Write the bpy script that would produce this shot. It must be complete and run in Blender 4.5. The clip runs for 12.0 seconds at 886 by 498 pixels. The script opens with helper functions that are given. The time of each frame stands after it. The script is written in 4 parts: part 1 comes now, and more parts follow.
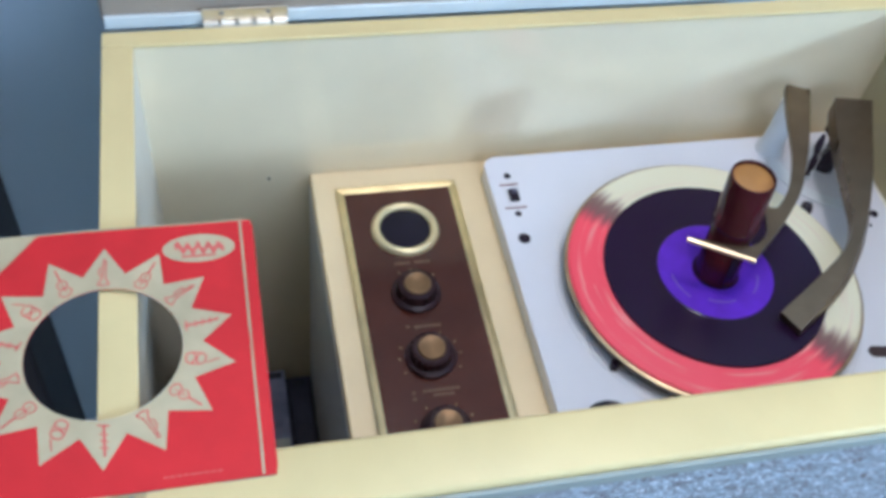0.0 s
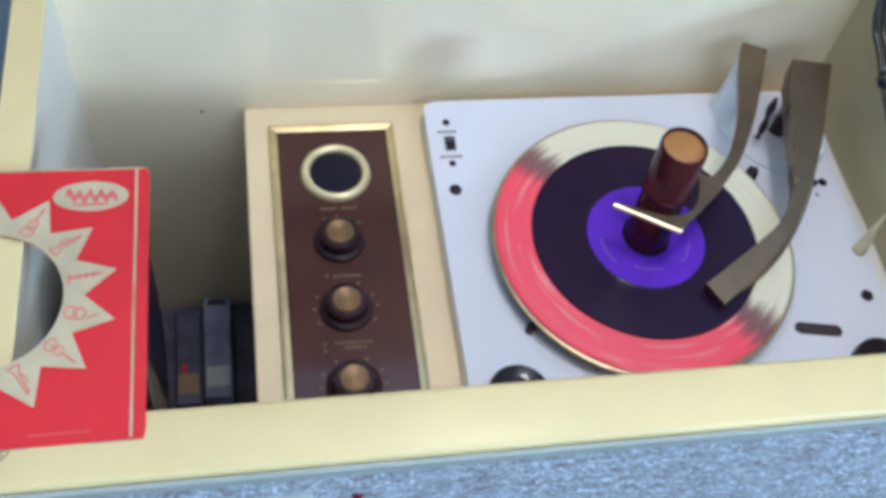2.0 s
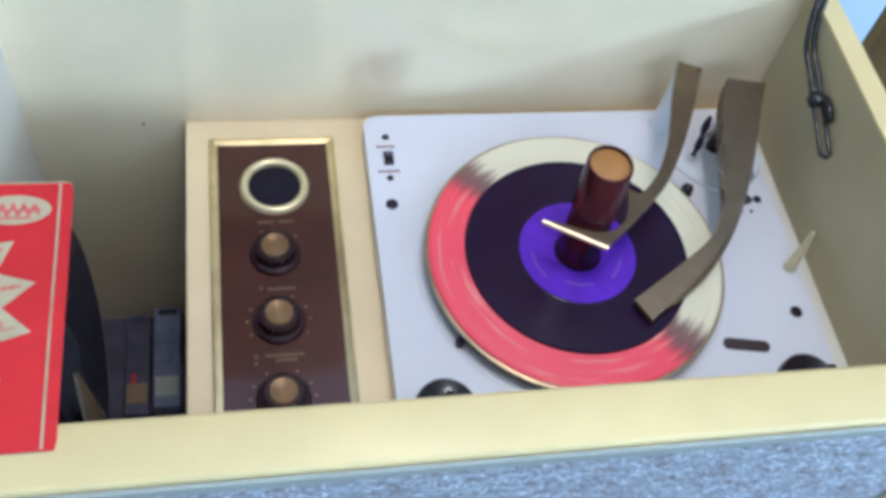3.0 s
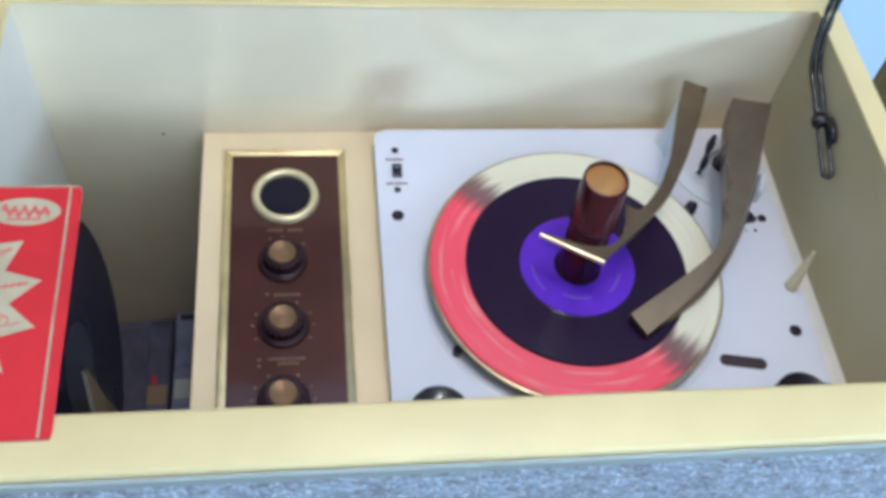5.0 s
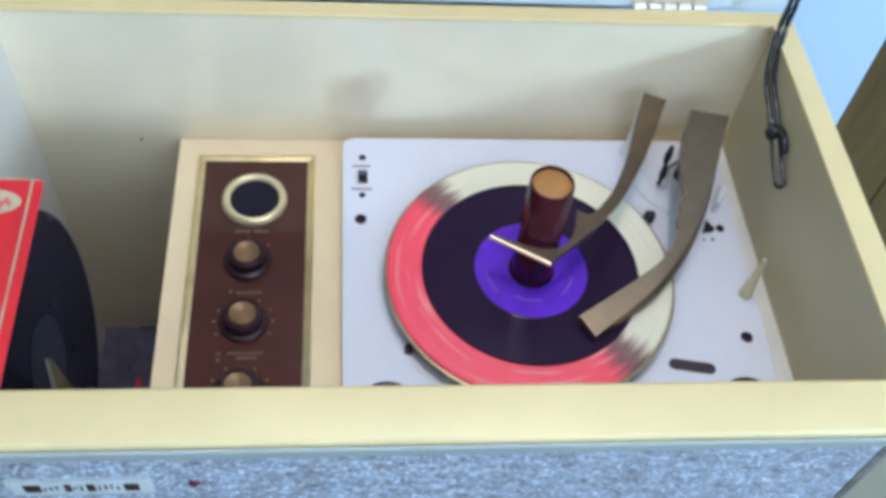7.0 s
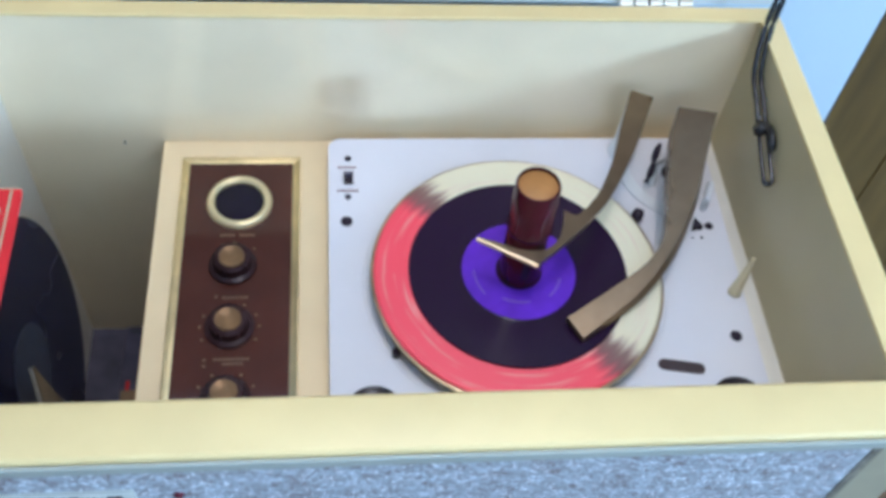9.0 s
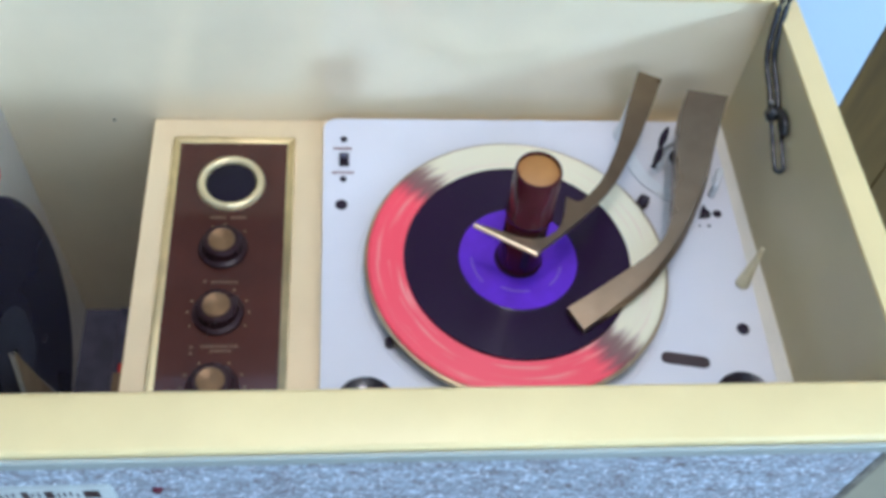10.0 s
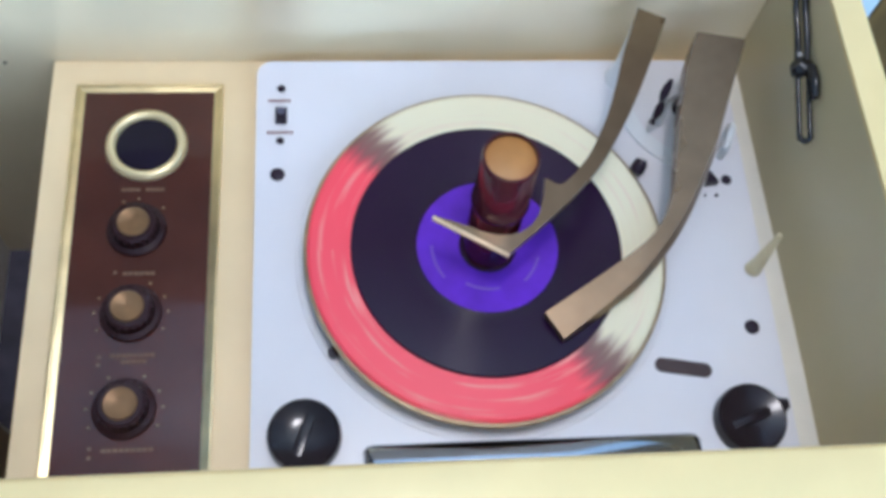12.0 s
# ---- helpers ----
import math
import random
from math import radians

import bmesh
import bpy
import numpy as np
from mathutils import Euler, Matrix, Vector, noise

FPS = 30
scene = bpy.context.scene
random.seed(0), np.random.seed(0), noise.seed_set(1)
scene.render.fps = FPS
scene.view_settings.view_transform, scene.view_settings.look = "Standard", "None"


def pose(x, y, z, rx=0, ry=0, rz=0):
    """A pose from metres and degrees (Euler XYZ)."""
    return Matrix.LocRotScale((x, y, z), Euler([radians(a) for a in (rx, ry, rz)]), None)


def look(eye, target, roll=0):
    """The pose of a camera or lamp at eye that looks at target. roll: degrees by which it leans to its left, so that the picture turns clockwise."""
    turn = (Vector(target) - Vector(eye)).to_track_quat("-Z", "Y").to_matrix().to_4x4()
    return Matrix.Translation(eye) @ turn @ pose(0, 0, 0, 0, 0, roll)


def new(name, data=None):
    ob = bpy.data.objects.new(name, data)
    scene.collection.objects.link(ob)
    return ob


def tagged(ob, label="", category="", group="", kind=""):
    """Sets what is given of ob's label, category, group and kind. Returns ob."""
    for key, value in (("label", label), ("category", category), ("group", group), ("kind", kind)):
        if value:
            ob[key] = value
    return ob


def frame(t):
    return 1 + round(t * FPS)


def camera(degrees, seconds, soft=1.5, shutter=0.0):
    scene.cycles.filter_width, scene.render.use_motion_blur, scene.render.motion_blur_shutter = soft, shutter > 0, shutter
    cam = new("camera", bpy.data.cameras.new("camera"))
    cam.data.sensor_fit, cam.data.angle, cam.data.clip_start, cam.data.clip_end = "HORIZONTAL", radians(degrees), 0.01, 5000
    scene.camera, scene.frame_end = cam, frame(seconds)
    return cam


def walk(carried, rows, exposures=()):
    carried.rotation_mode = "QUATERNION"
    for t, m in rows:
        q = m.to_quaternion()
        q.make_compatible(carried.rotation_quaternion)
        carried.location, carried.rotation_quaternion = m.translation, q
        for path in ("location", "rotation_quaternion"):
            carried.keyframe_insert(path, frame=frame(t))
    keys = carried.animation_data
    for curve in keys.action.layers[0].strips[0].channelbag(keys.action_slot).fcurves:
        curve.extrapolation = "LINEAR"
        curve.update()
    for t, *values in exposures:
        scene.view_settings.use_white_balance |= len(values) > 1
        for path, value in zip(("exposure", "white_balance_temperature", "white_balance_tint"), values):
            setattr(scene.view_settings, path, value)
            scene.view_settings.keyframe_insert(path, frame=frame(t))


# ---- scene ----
cam = camera(46.9, 12.0, soft=4.0)
EXPOSURES = [(0.0, -0.06, 5350, 15), (4.0, -0.02, 5350, 15), (9.8, 0.0, 5350, 15), (10.6, 0.08, 5330, 15), (11.4, 0.13, 5330, 15), (12.0, 0.04, 5330, 15)]
PATH = [
    (0, (-0.36, -0.422, 1.323), (0.032, 0.78, -0.227), 8.8),
    (0.2, (-0.354, -0.419, 1.318), (0.047, 0.771, -0.239), 10.1),
    (0.5, (-0.341, -0.412, 1.317), (0.064, 0.682, -0.308), 12.4),
    (0.7, (-0.337, -0.409, 1.312), (0.062, 0.67, -0.324), 12.7),
    (1, (-0.32, -0.391, 1.321), (0.058, 0.653, -0.343), 13.3),
    (1.5, (-0.3, -0.384, 1.328), (0.059, 0.671, -0.333), 11.8),
    (2, (-0.285, -0.393, 1.34), (0.06, 0.657, -0.327), 12.2),
    (2.5, (-0.257, -0.403, 1.347), (0.065, 0.685, -0.3), 11.0),
    (3, (-0.244, -0.399, 1.356), (0.12, 0.66, -0.302), 13.3),
    (5, (-0.21, -0.418, 1.373), (0.057, 0.681, -0.276), 10.2),
    (5.5, (-0.177, -0.44, 1.372), (0.035, 0.696, -0.26), 7.7),
    (6, (-0.166, -0.441, 1.377), (0.024, 0.68, -0.268), 7.6),
    (6.5, (-0.163, -0.45, 1.384), (0.029, 0.702, -0.24), 8.1),
    (7, (-0.149, -0.457, 1.384), (0.044, 0.703, -0.234), 7.7),
    (7.5, (-0.144, -0.454, 1.39), (0.056, 0.696, -0.233), 7.8),
    (9.5, (-0.139, -0.442, 1.38), (0.06, 0.697, -0.251), 7.3),
    (10, (-0.128, -0.423, 1.367), (0.053, 0.681, -0.291), 7.6),
    (10.2, (-0.121, -0.389, 1.363), (0.074, 0.65, -0.335), 9.0),
    (10.5, (-0.123, -0.321, 1.358), (0.1, 0.624, -0.39), 10.9),
    (10.7, (-0.124, -0.324, 1.338), (0.152, 0.649, -0.388), 11.5),
    (11, (-0.125, -0.306, 1.321), (0.122, 0.615, -0.437), 11.3),
    (11.5, (-0.106, -0.279, 1.313), (0.117, 0.567, -0.486), 12.9),
    (12, (-0.091, -0.268, 1.31), (0.1, 0.55, -0.505), 10.8),
]
walk(cam, [(t, look(eye, target, roll)) for t, eye, target, roll in PATH], exposures=EXPOSURES)

# ---- world and light ----
world = bpy.data.worlds.new("world")
scene.world = world
world.use_nodes = True
wn = world.node_tree
sky = wn.nodes.new("ShaderNodeTexSky")
sky.sky_type, sky.sun_disc = "NISHITA", False
sky.sun_elevation, sky.sun_rotation = radians(30), radians(140)
wn.nodes["Background"].inputs["Strength"].default_value = 0.1
wn.links.new(sky.outputs["Color"], wn.nodes["Background"].inputs["Color"])


def area_lamp(name, eye, target, w, h, watts, colour):
    d = bpy.data.lights.new(name, "AREA")
    d.shape, d.size, d.size_y, d.energy, d.color = "RECTANGLE", w, h, watts, colour
    ob = new(name, d)
    ob.matrix_world = look(eye, target)
    return ob


# small window far to the right: the key that throws the rim's and the spindle's shadow on the back board
area_lamp("key_window_light", (2.00, -2.20, 1.59), (0.0, 0.0, 0.80), 0.26, 0.26, 52, (0.58, 0.82, 1.0))
# wide high window behind the viewer: cool daylight
area_lamp("front_window_light", (0.55, -2.20, 1.90), (0.40, 0.0, 1.85), 2.10, 0.80, 29, (0.76, 0.87, 1.0))
# ceiling lamp over the console
LAMPX, LAMPY = 0.0, -0.06
bulb = bpy.data.lights.new("ceiling_lamp_light", "POINT")
bulb.energy, bulb.shadow_soft_size, bulb.color = 24.5, 0.11, (1.0, 0.87, 0.73)
new("ceiling_lamp_light", bulb).location = (LAMPX, LAMPY, 2.24)

# ---- helpers of the scene ----
ZD = 0.70      # deck
ZR = 0.83      # rim of the cabinet
ZP = 0.683     # radio board
ORIGIN = {}


def thing(name, at, label, category, group="", kind=""):
    ob = new(name)
    ob.empty_display_size = 0.02
    ob.location = at
    ORIGIN[ob] = Vector(at)
    return tagged(ob, label, category, group, kind)


def part(name, bm, mat, parent=None, label="", smooth=None):
    base = ORIGIN.get(parent, Vector((0, 0, 0))) if parent else Vector((0, 0, 0))
    bmesh.ops.recalc_face_normals(bm, faces=bm.faces)
    if base.length:
        bmesh.ops.translate(bm, verts=bm.verts, vec=-base)
    me = bpy.data.meshes.new(name)
    bm.to_mesh(me)
    bm.free()
    me.materials.append(mat)
    if smooth is not None:
        me.shade_smooth()
        me.set_sharp_from_angle(angle=radians(smooth))
    ob = new(name, me)
    if parent:
        ob.parent = parent
        ORIGIN[ob] = base
    if label:
        ob["label"] = label
    return ob


def bevel(bm, r, segs=2):
    edges = [e for e in bm.edges if len(e.link_faces) == 2 and e.calc_face_angle(0) > 0.6]
    bmesh.ops.bevel(bm, geom=edges, offset=r, segments=segs, profile=0.5, affect="EDGES", clamp_overlap=True)
    return bm


def box(x0, x1, y0, y1, z0, z1, r=0.0, bm=None, segs=2):
    b = bmesh.new()
    m = Matrix.Translation(((x0 + x1) / 2, (y0 + y1) / 2, (z0 + z1) / 2)) @ Matrix.Diagonal((x1 - x0, y1 - y0, z1 - z0, 1))
    bmesh.ops.create_cube(b, size=1, matrix=m)
    if r:
        bevel(b, r, segs)
    return b if bm is None else merge(bm, b)


def merge(bm, b):
    me = bpy.data.meshes.new("tmp")
    b.to_mesh(me)
    b.free()
    bm.from_mesh(me)
    bpy.data.meshes.remove(me)
    return bm


def prism(points, z0, z1, r=0.0, segs=2):
    """An upright body over an outline; z0 and z1 are heights or functions of x, y."""
    f0 = z0 if callable(z0) else (lambda x, y: z0)
    f1 = z1 if callable(z1) else (lambda x, y: z1)
    bm = bmesh.new()
    lo = [bm.verts.new((x, y, f0(x, y))) for x, y in points]
    hi = [bm.verts.new((x, y, f1(x, y))) for x, y in points]
    bm.faces.new(lo[::-1])
    bm.faces.new(hi)
    n = len(points)
    for i in range(n):
        bm.faces.new((lo[i], lo[(i + 1) % n], hi[(i + 1) % n], hi[i]))
    if r:
        bevel(bm, r, segs)
    return bm


def lathe(profile, at=(0, 0, 0), segs=64, closed=True):
    """Turns (radius, height) pairs round the upright axis at a place."""
    bm = bmesh.new()
    rings = []
    for r, z in profile:
        if r < 1e-6:
            rings.append([bm.verts.new((at[0], at[1], at[2] + z))])
        else:
            rings.append([bm.verts.new((at[0] + r * math.cos(2 * math.pi * i / segs), at[1] + r * math.sin(2 * math.pi * i / segs), at[2] + z)) for i in range(segs)])
    for a, b in zip(rings, rings[1:]):
        for i in range(segs):
            j = (i + 1) % segs
            q = [a[i % len(a)], a[j % len(a)], b[j % len(b)], b[i % len(b)]]
            q = [v for k, v in enumerate(q) if v not in q[:k]]
            if len(q) > 2:
                bm.faces.new(q)
    return bm


def tube(points, r, segs=10, taper=None, flat=1.0):
    """A round rod along points."""
    bm = bmesh.new()
    pts = [Vector(p) for p in points]
    rings = []
    for k, p in enumerate(pts):
        d = (pts[min(k + 1, len(pts) - 1)] - pts[max(k - 1, 0)]).normalized()
        s = d.cross(Vector((0, 0, 1)) if abs(d.z) < 0.9 else Vector((1, 0, 0))).normalized()
        u = s.cross(d)
        rr = r * (taper(k / (len(pts) - 1)) if taper else 1)
        rings.append([bm.verts.new(p + rr * (s * math.cos(2 * math.pi * i / segs) + flat * u * math.sin(2 * math.pi * i / segs))) for i in range(segs)])
    for a, b in zip(rings, rings[1:]):
        for i in range(segs):
            bm.faces.new((a[i], a[(i + 1) % segs], b[(i + 1) % segs], b[i]))
    bm.faces.new(rings[0][::-1])
    bm.faces.new(rings[-1])
    return bm


def smooth_line(points, steps=6):
    """A soft curve through points (Catmull-Rom)."""
    p = [Vector(q) for q in points]
    p = [p[0] * 2 - p[1]] + p + [p[-1] * 2 - p[-2]]
    out = []
    for i in range(1, len(p) - 2):
        for k in range(steps):
            t = k / steps
            out.append(0.5 * (2 * p[i] + (p[i + 1] - p[i - 1]) * t + (2 * p[i - 1] - 5 * p[i] + 4 * p[i + 1] - p[i + 2]) * t * t + (3 * p[i] - p[i - 1] - 3 * p[i + 1] + p[i + 2]) * t ** 3))
    return out + [p[-2]]


def rounded_rect(x0, x1, y0, y1, r, n=6):
    out = []
    for cx, cy, a0 in ((x1 - r, y1 - r, 0), (x0 + r, y1 - r, 90), (x0 + r, y0 + r, 180), (x1 - r, y0 + r, 270)):
        out += [(cx + r * math.cos(radians(a0 + 90 * i / n)), cy + r * math.sin(radians(a0 + 90 * i / n))) for i in range(n + 1)]
    return out


# ---- materials ----
def mat(name, colour, rough=0.5, metal=0.0, vary=0.08, scale=40.0, bump=0.0, bump_scale=400.0, stretch=(1, 1, 1), second=None, coat=0.0, rough_vary=0.08, spec=0.5):
    """Paint-like surface: colour varied at two scales, uneven gloss, fine relief."""
    m = bpy.data.materials.new(name)
    m.use_nodes = True
    nt = m.node_tree
    b = nt.nodes["Principled BSDF"]
    b.inputs["Metallic"].default_value = metal
    b.inputs["Coat Weight"].default_value = coat
    b.inputs["Specular IOR Level"].default_value = spec
    co = nt.nodes.new("ShaderNodeTexCoord")
    mp = nt.nodes.new("ShaderNodeMapping")
    mp.inputs["Scale"].default_value = stretch
    nt.links.new(co.outputs["Object"], mp.inputs["Vector"])
    n1 = nt.nodes.new("ShaderNodeTexNoise")
    n1.inputs["Scale"].default_value, n1.inputs["Detail"].default_value = scale, 4
    n2 = nt.nodes.new("ShaderNodeTexNoise")
    n2.inputs["Scale"].default_value, n2.inputs["Detail"].default_value = scale / 6, 3
    for n in (n1, n2):
        nt.links.new(mp.outputs["Vector"], n.inputs["Vector"])
    avg = nt.nodes.new("ShaderNodeMath")
    avg.operation = "ADD"
    nt.links.new(n1.outputs["Fac"], avg.inputs[0])
    nt.links.new(n2.outputs["Fac"], avg.inputs[1])
    ramp = nt.nodes.new("ShaderNodeMapRange")
    ramp.inputs["From Min"].default_value, ramp.inputs["From Max"].default_value = 0.7, 1.3
    nt.links.new(avg.outputs[0], ramp.inputs["Value"])
    mix = nt.nodes.new("ShaderNodeMix")
    mix.data_type = "RGBA"
    c2 = second or tuple(c * (1 - 2 * vary) for c in colour)
    mix.inputs["A"].default_value = (*c2, 1)
    mix.inputs["B"].default_value = (*(colour if second else tuple(min(1, c * (1 + vary * 0.5)) for c in colour)), 1)
    nt.links.new(ramp.outputs["Result"], mix.inputs["Factor"])
    nt.links.new(mix.outputs["Result"], b.inputs["Base Color"])
    rr = nt.nodes.new("ShaderNodeMapRange")
    rr.inputs["To Min"].default_value, rr.inputs["To Max"].default_value = max(0.02, rough - rough_vary), min(1, rough + rough_vary)
    nt.links.new(n2.outputs["Fac"], rr.inputs["Value"])
    nt.links.new(rr.outputs["Result"], b.inputs["Roughness"])
    if bump:
        n3 = nt.nodes.new("ShaderNodeTexNoise")
        n3.inputs["Scale"].default_value, n3.inputs["Detail"].default_value = bump_scale, 3
        nt.links.new(mp.outputs["Vector"], n3.inputs["Vector"])
        bp = nt.nodes.new("ShaderNodeBump")
        bp.inputs["Strength"].default_value, bp.inputs["Distance"].default_value = bump, 0.001
        nt.links.new(n3.outputs["Fac"], bp.inputs["Height"])
        nt.links.new(bp.outputs["Normal"], b.inputs["Normal"])
    return m


CREAM = mat("cream_paint", (0.74, 0.585, 0.275), 0.36, spec=0.3, vary=0.06, scale=14, bump=0.06, bump_scale=120)
BOARD = mat("cream_board", (0.84, 0.66, 0.385), 0.45, vary=0.05, scale=20, bump=0.08, bump_scale=160)
# right inner board: cream darkened to olive, its shade put into the colour
SIDESHADE = mat("shaded_side_paint", (0.52, 0.445, 0.255), 0.30, vary=0.05, scale=12, bump=0.04, bump_scale=60)
WALLIN = mat("inner_paint", (0.84, 0.71, 0.46), 0.11, vary=0.05, scale=12, bump=0.02, bump_scale=40, rough_vary=0.03, spec=0.8)
DECK = mat("deck_enamel", (0.735, 0.72, 0.74), 0.26, vary=0.025, scale=18, bump=0.02, bump_scale=300, rough_vary=0.03)
BROWN = mat("brown_plate", (0.075, 0.019, 0.012), 0.07, vary=0.15, scale=30, rough_vary=0.02, spec=0.5)
GOLD = mat("gold_metal", (0.84, 0.67, 0.36), 0.30, metal=1.0, vary=0.15, scale=60)
BRONZE = mat("bronze_paint", (0.212, 0.148, 0.090), 0.30, metal=0.9, vary=0.08, scale=80, bump=0.05, bump_scale=900)
BLACKP = mat("black_plastic", (0.028, 0.018, 0.030), 0.24, vary=0.2, scale=60, spec=0.25)
KNOBP = mat("maroon_black_plastic", (0.034, 0.014, 0.017), 0.26, vary=0.2, scale=60, spec=0.22)
KNOBTOP = mat("brass_cap", (0.26, 0.15, 0.068), 0.42, metal=0.6, vary=0.2, scale=70)
LABEL = mat("purple_label", (0.135, 0.028, 0.55), 0.6, vary=0.16, scale=60, spec=0.2)
SPINDLE = mat("maroon_plastic", (0.050, 0.006, 0.012), 0.12, vary=0.15, scale=50)
TAN = mat("tan_cap", (0.40, 0.175, 0.038), 0.45, vary=0.1, scale=90)
SLEEVE = mat("red_paper", (0.64, 0.022, 0.024), 0.6, spec=0.3, vary=0.08, scale=35, bump=0.1, bump_scale=500)
PAPER = mat("cream_paper", (0.53, 0.44, 0.26), 0.6, vary=0.10, scale=60, bump=0.1, bump_scale=500)
PINK = mat("pink_print", (0.66, 0.13, 0.10), 0.6, vary=0.1, scale=200)
DARK = mat("dark_felt", (0.085, 0.080, 0.120), 0.7, vary=0.3, scale=40)
ROOM = mat("room_paint", (0.56, 0.67, 0.735), 0.7, vary=0.03, scale=4, bump=0.05, bump_scale=80)
CEIL = mat("ceiling_paint", (0.74, 0.78, 0.80), 0.8, vary=0.03, scale=4, bump=0.05, bump_scale=80)
WOOD = mat("brown_wood", (0.14, 0.085, 0.022), 0.45, vary=0.25, scale=9, stretch=(6, 6, 0.6))
FLOOR = mat("floor_wood", (0.20, 0.12, 0.06), 0.45, vary=0.25, scale=9, stretch=(0.6, 6, 6))
CHROME = mat("chrome", (0.46, 0.47, 0.50), 0.12, metal=1.0, vary=0.1, scale=40)
GREY = mat("grey_strip", (0.35, 0.37, 0.31), 0.5, vary=0.05)
WHITEP = mat("white_plastic", (0.72, 0.74, 0.75), 0.3, vary=0.04)


def node_mat(name):
    m = bpy.data.materials.new(name)
    m.use_nodes = True
    return m, m.node_tree, m.node_tree.nodes["Principled BSDF"]


def cloth_material():
    """Silvery grille cloth: bright slubs and brown threads that run along x."""
    m, nt, b = node_mat("grille_cloth")
    co = nt.nodes.new("ShaderNodeTexCoord")
    vals = []
    for scale, sx, sz in ((560, 0.55, 1.0), (1000, 0.9, 1.0), (130, 0.45, 1.0)):
        mp = nt.nodes.new("ShaderNodeMapping")
        mp.inputs["Scale"].default_value = (sx, 1, sz)
        n = nt.nodes.new("ShaderNodeTexNoise")
        n.inputs["Scale"].default_value, n.inputs["Detail"].default_value, n.inputs["Roughness"].default_value = scale, 3, 0.7
        nt.links.new(co.outputs["Object"], mp.inputs["Vector"])
        nt.links.new(mp.outputs["Vector"], n.inputs["Vector"])
        vals.append(n)
    s = nt.nodes.new("ShaderNodeMath")
    s.operation = "ADD"
    nt.links.new(vals[0].outputs["Fac"], s.inputs[0])
    nt.links.new(vals[1].outputs["Fac"], s.inputs[1])
    s2 = nt.nodes.new("ShaderNodeMath")
    s2.operation = "MULTIPLY_ADD"
    s2.inputs[1].default_value = 0.6
    nt.links.new(vals[2].outputs["Fac"], s2.inputs[0])
    nt.links.new(s.outputs[0], s2.inputs[2])
    mr = nt.nodes.new("ShaderNodeMapRange")
    mr.inputs["From Min"].default_value, mr.inputs["From Max"].default_value = 1.0, 1.6
    nt.links.new(s2.outputs[0], mr.inputs["Value"])
    cr = nt.nodes.new("ShaderNodeValToRGB")
    cr.color_ramp.elements[0].position, cr.color_ramp.elements[0].color = 0.16, (0.13, 0.075, 0.055, 1)
    cr.color_ramp.elements[1].position, cr.color_ramp.elements[1].color = 0.90, (0.95, 0.97, 1.0, 1)
    for pos, c in ((0.36, (0.275, 0.25, 0.25, 1)), (0.55, (0.355, 0.39, 0.405, 1)), (0.76, (0.47, 0.54, 0.57, 1))):
        cr.color_ramp.elements.new(pos).color = c
    nt.links.new(mr.outputs["Result"], cr.inputs["Fac"])
    # bright metal threads
    sp = nt.nodes.new("ShaderNodeTexNoise")
    sp.inputs["Scale"].default_value, sp.inputs["Detail"].default_value = 400, 1
    nt.links.new(co.outputs["Object"], sp.inputs["Vector"])
    st = nt.nodes.new("ShaderNodeMapRange")
    st.inputs["From Min"].default_value, st.inputs["From Max"].default_value = 0.635, 0.70
    nt.links.new(sp.outputs["Fac"], st.inputs["Value"])
    gl = nt.nodes.new("ShaderNodeMix")
    gl.data_type = "RGBA"
    gl.inputs["B"].default_value = (0.97, 0.98, 0.98, 1)
    nt.links.new(st.outputs["Result"], gl.inputs["Factor"])
    nt.links.new(cr.outputs["Color"], gl.inputs["A"])
    nt.links.new(gl.outputs["Result"], b.inputs["Base Color"])
    b.inputs["Roughness"].default_value = 0.5
    bp = nt.nodes.new("ShaderNodeBump")
    bp.inputs["Strength"].default_value, bp.inputs["Distance"].default_value = 0.7, 0.001
    nt.links.new(s.outputs[0], bp.inputs["Height"])
    nt.links.new(bp.outputs["Normal"], b.inputs["Normal"])
    return m


def turned_angle(nt, co):
    """The angle round the object's upright axis (0 to 1) and the distance from it."""
    sep = nt.nodes.new("ShaderNodeSeparateXYZ")
    nt.links.new(co.outputs["Object"], sep.inputs[0])
    at = nt.nodes.new("ShaderNodeMath")
    at.operation = "ARCTAN2"
    nt.links.new(sep.outputs["Y"], at.inputs[0])
    nt.links.new(sep.outputs["X"], at.inputs[1])
    ln = nt.nodes.new("ShaderNodeVectorMath")
    ln.operation = "LENGTH"
    flat = nt.nodes.new("ShaderNodeCombineXYZ")
    nt.links.new(sep.outputs["X"], flat.inputs["X"])
    nt.links.new(sep.outputs["Y"], flat.inputs["Y"])
    nt.links.new(flat.outputs[0], ln.inputs[0])
    return at.outputs[0], ln.outputs["Value"]


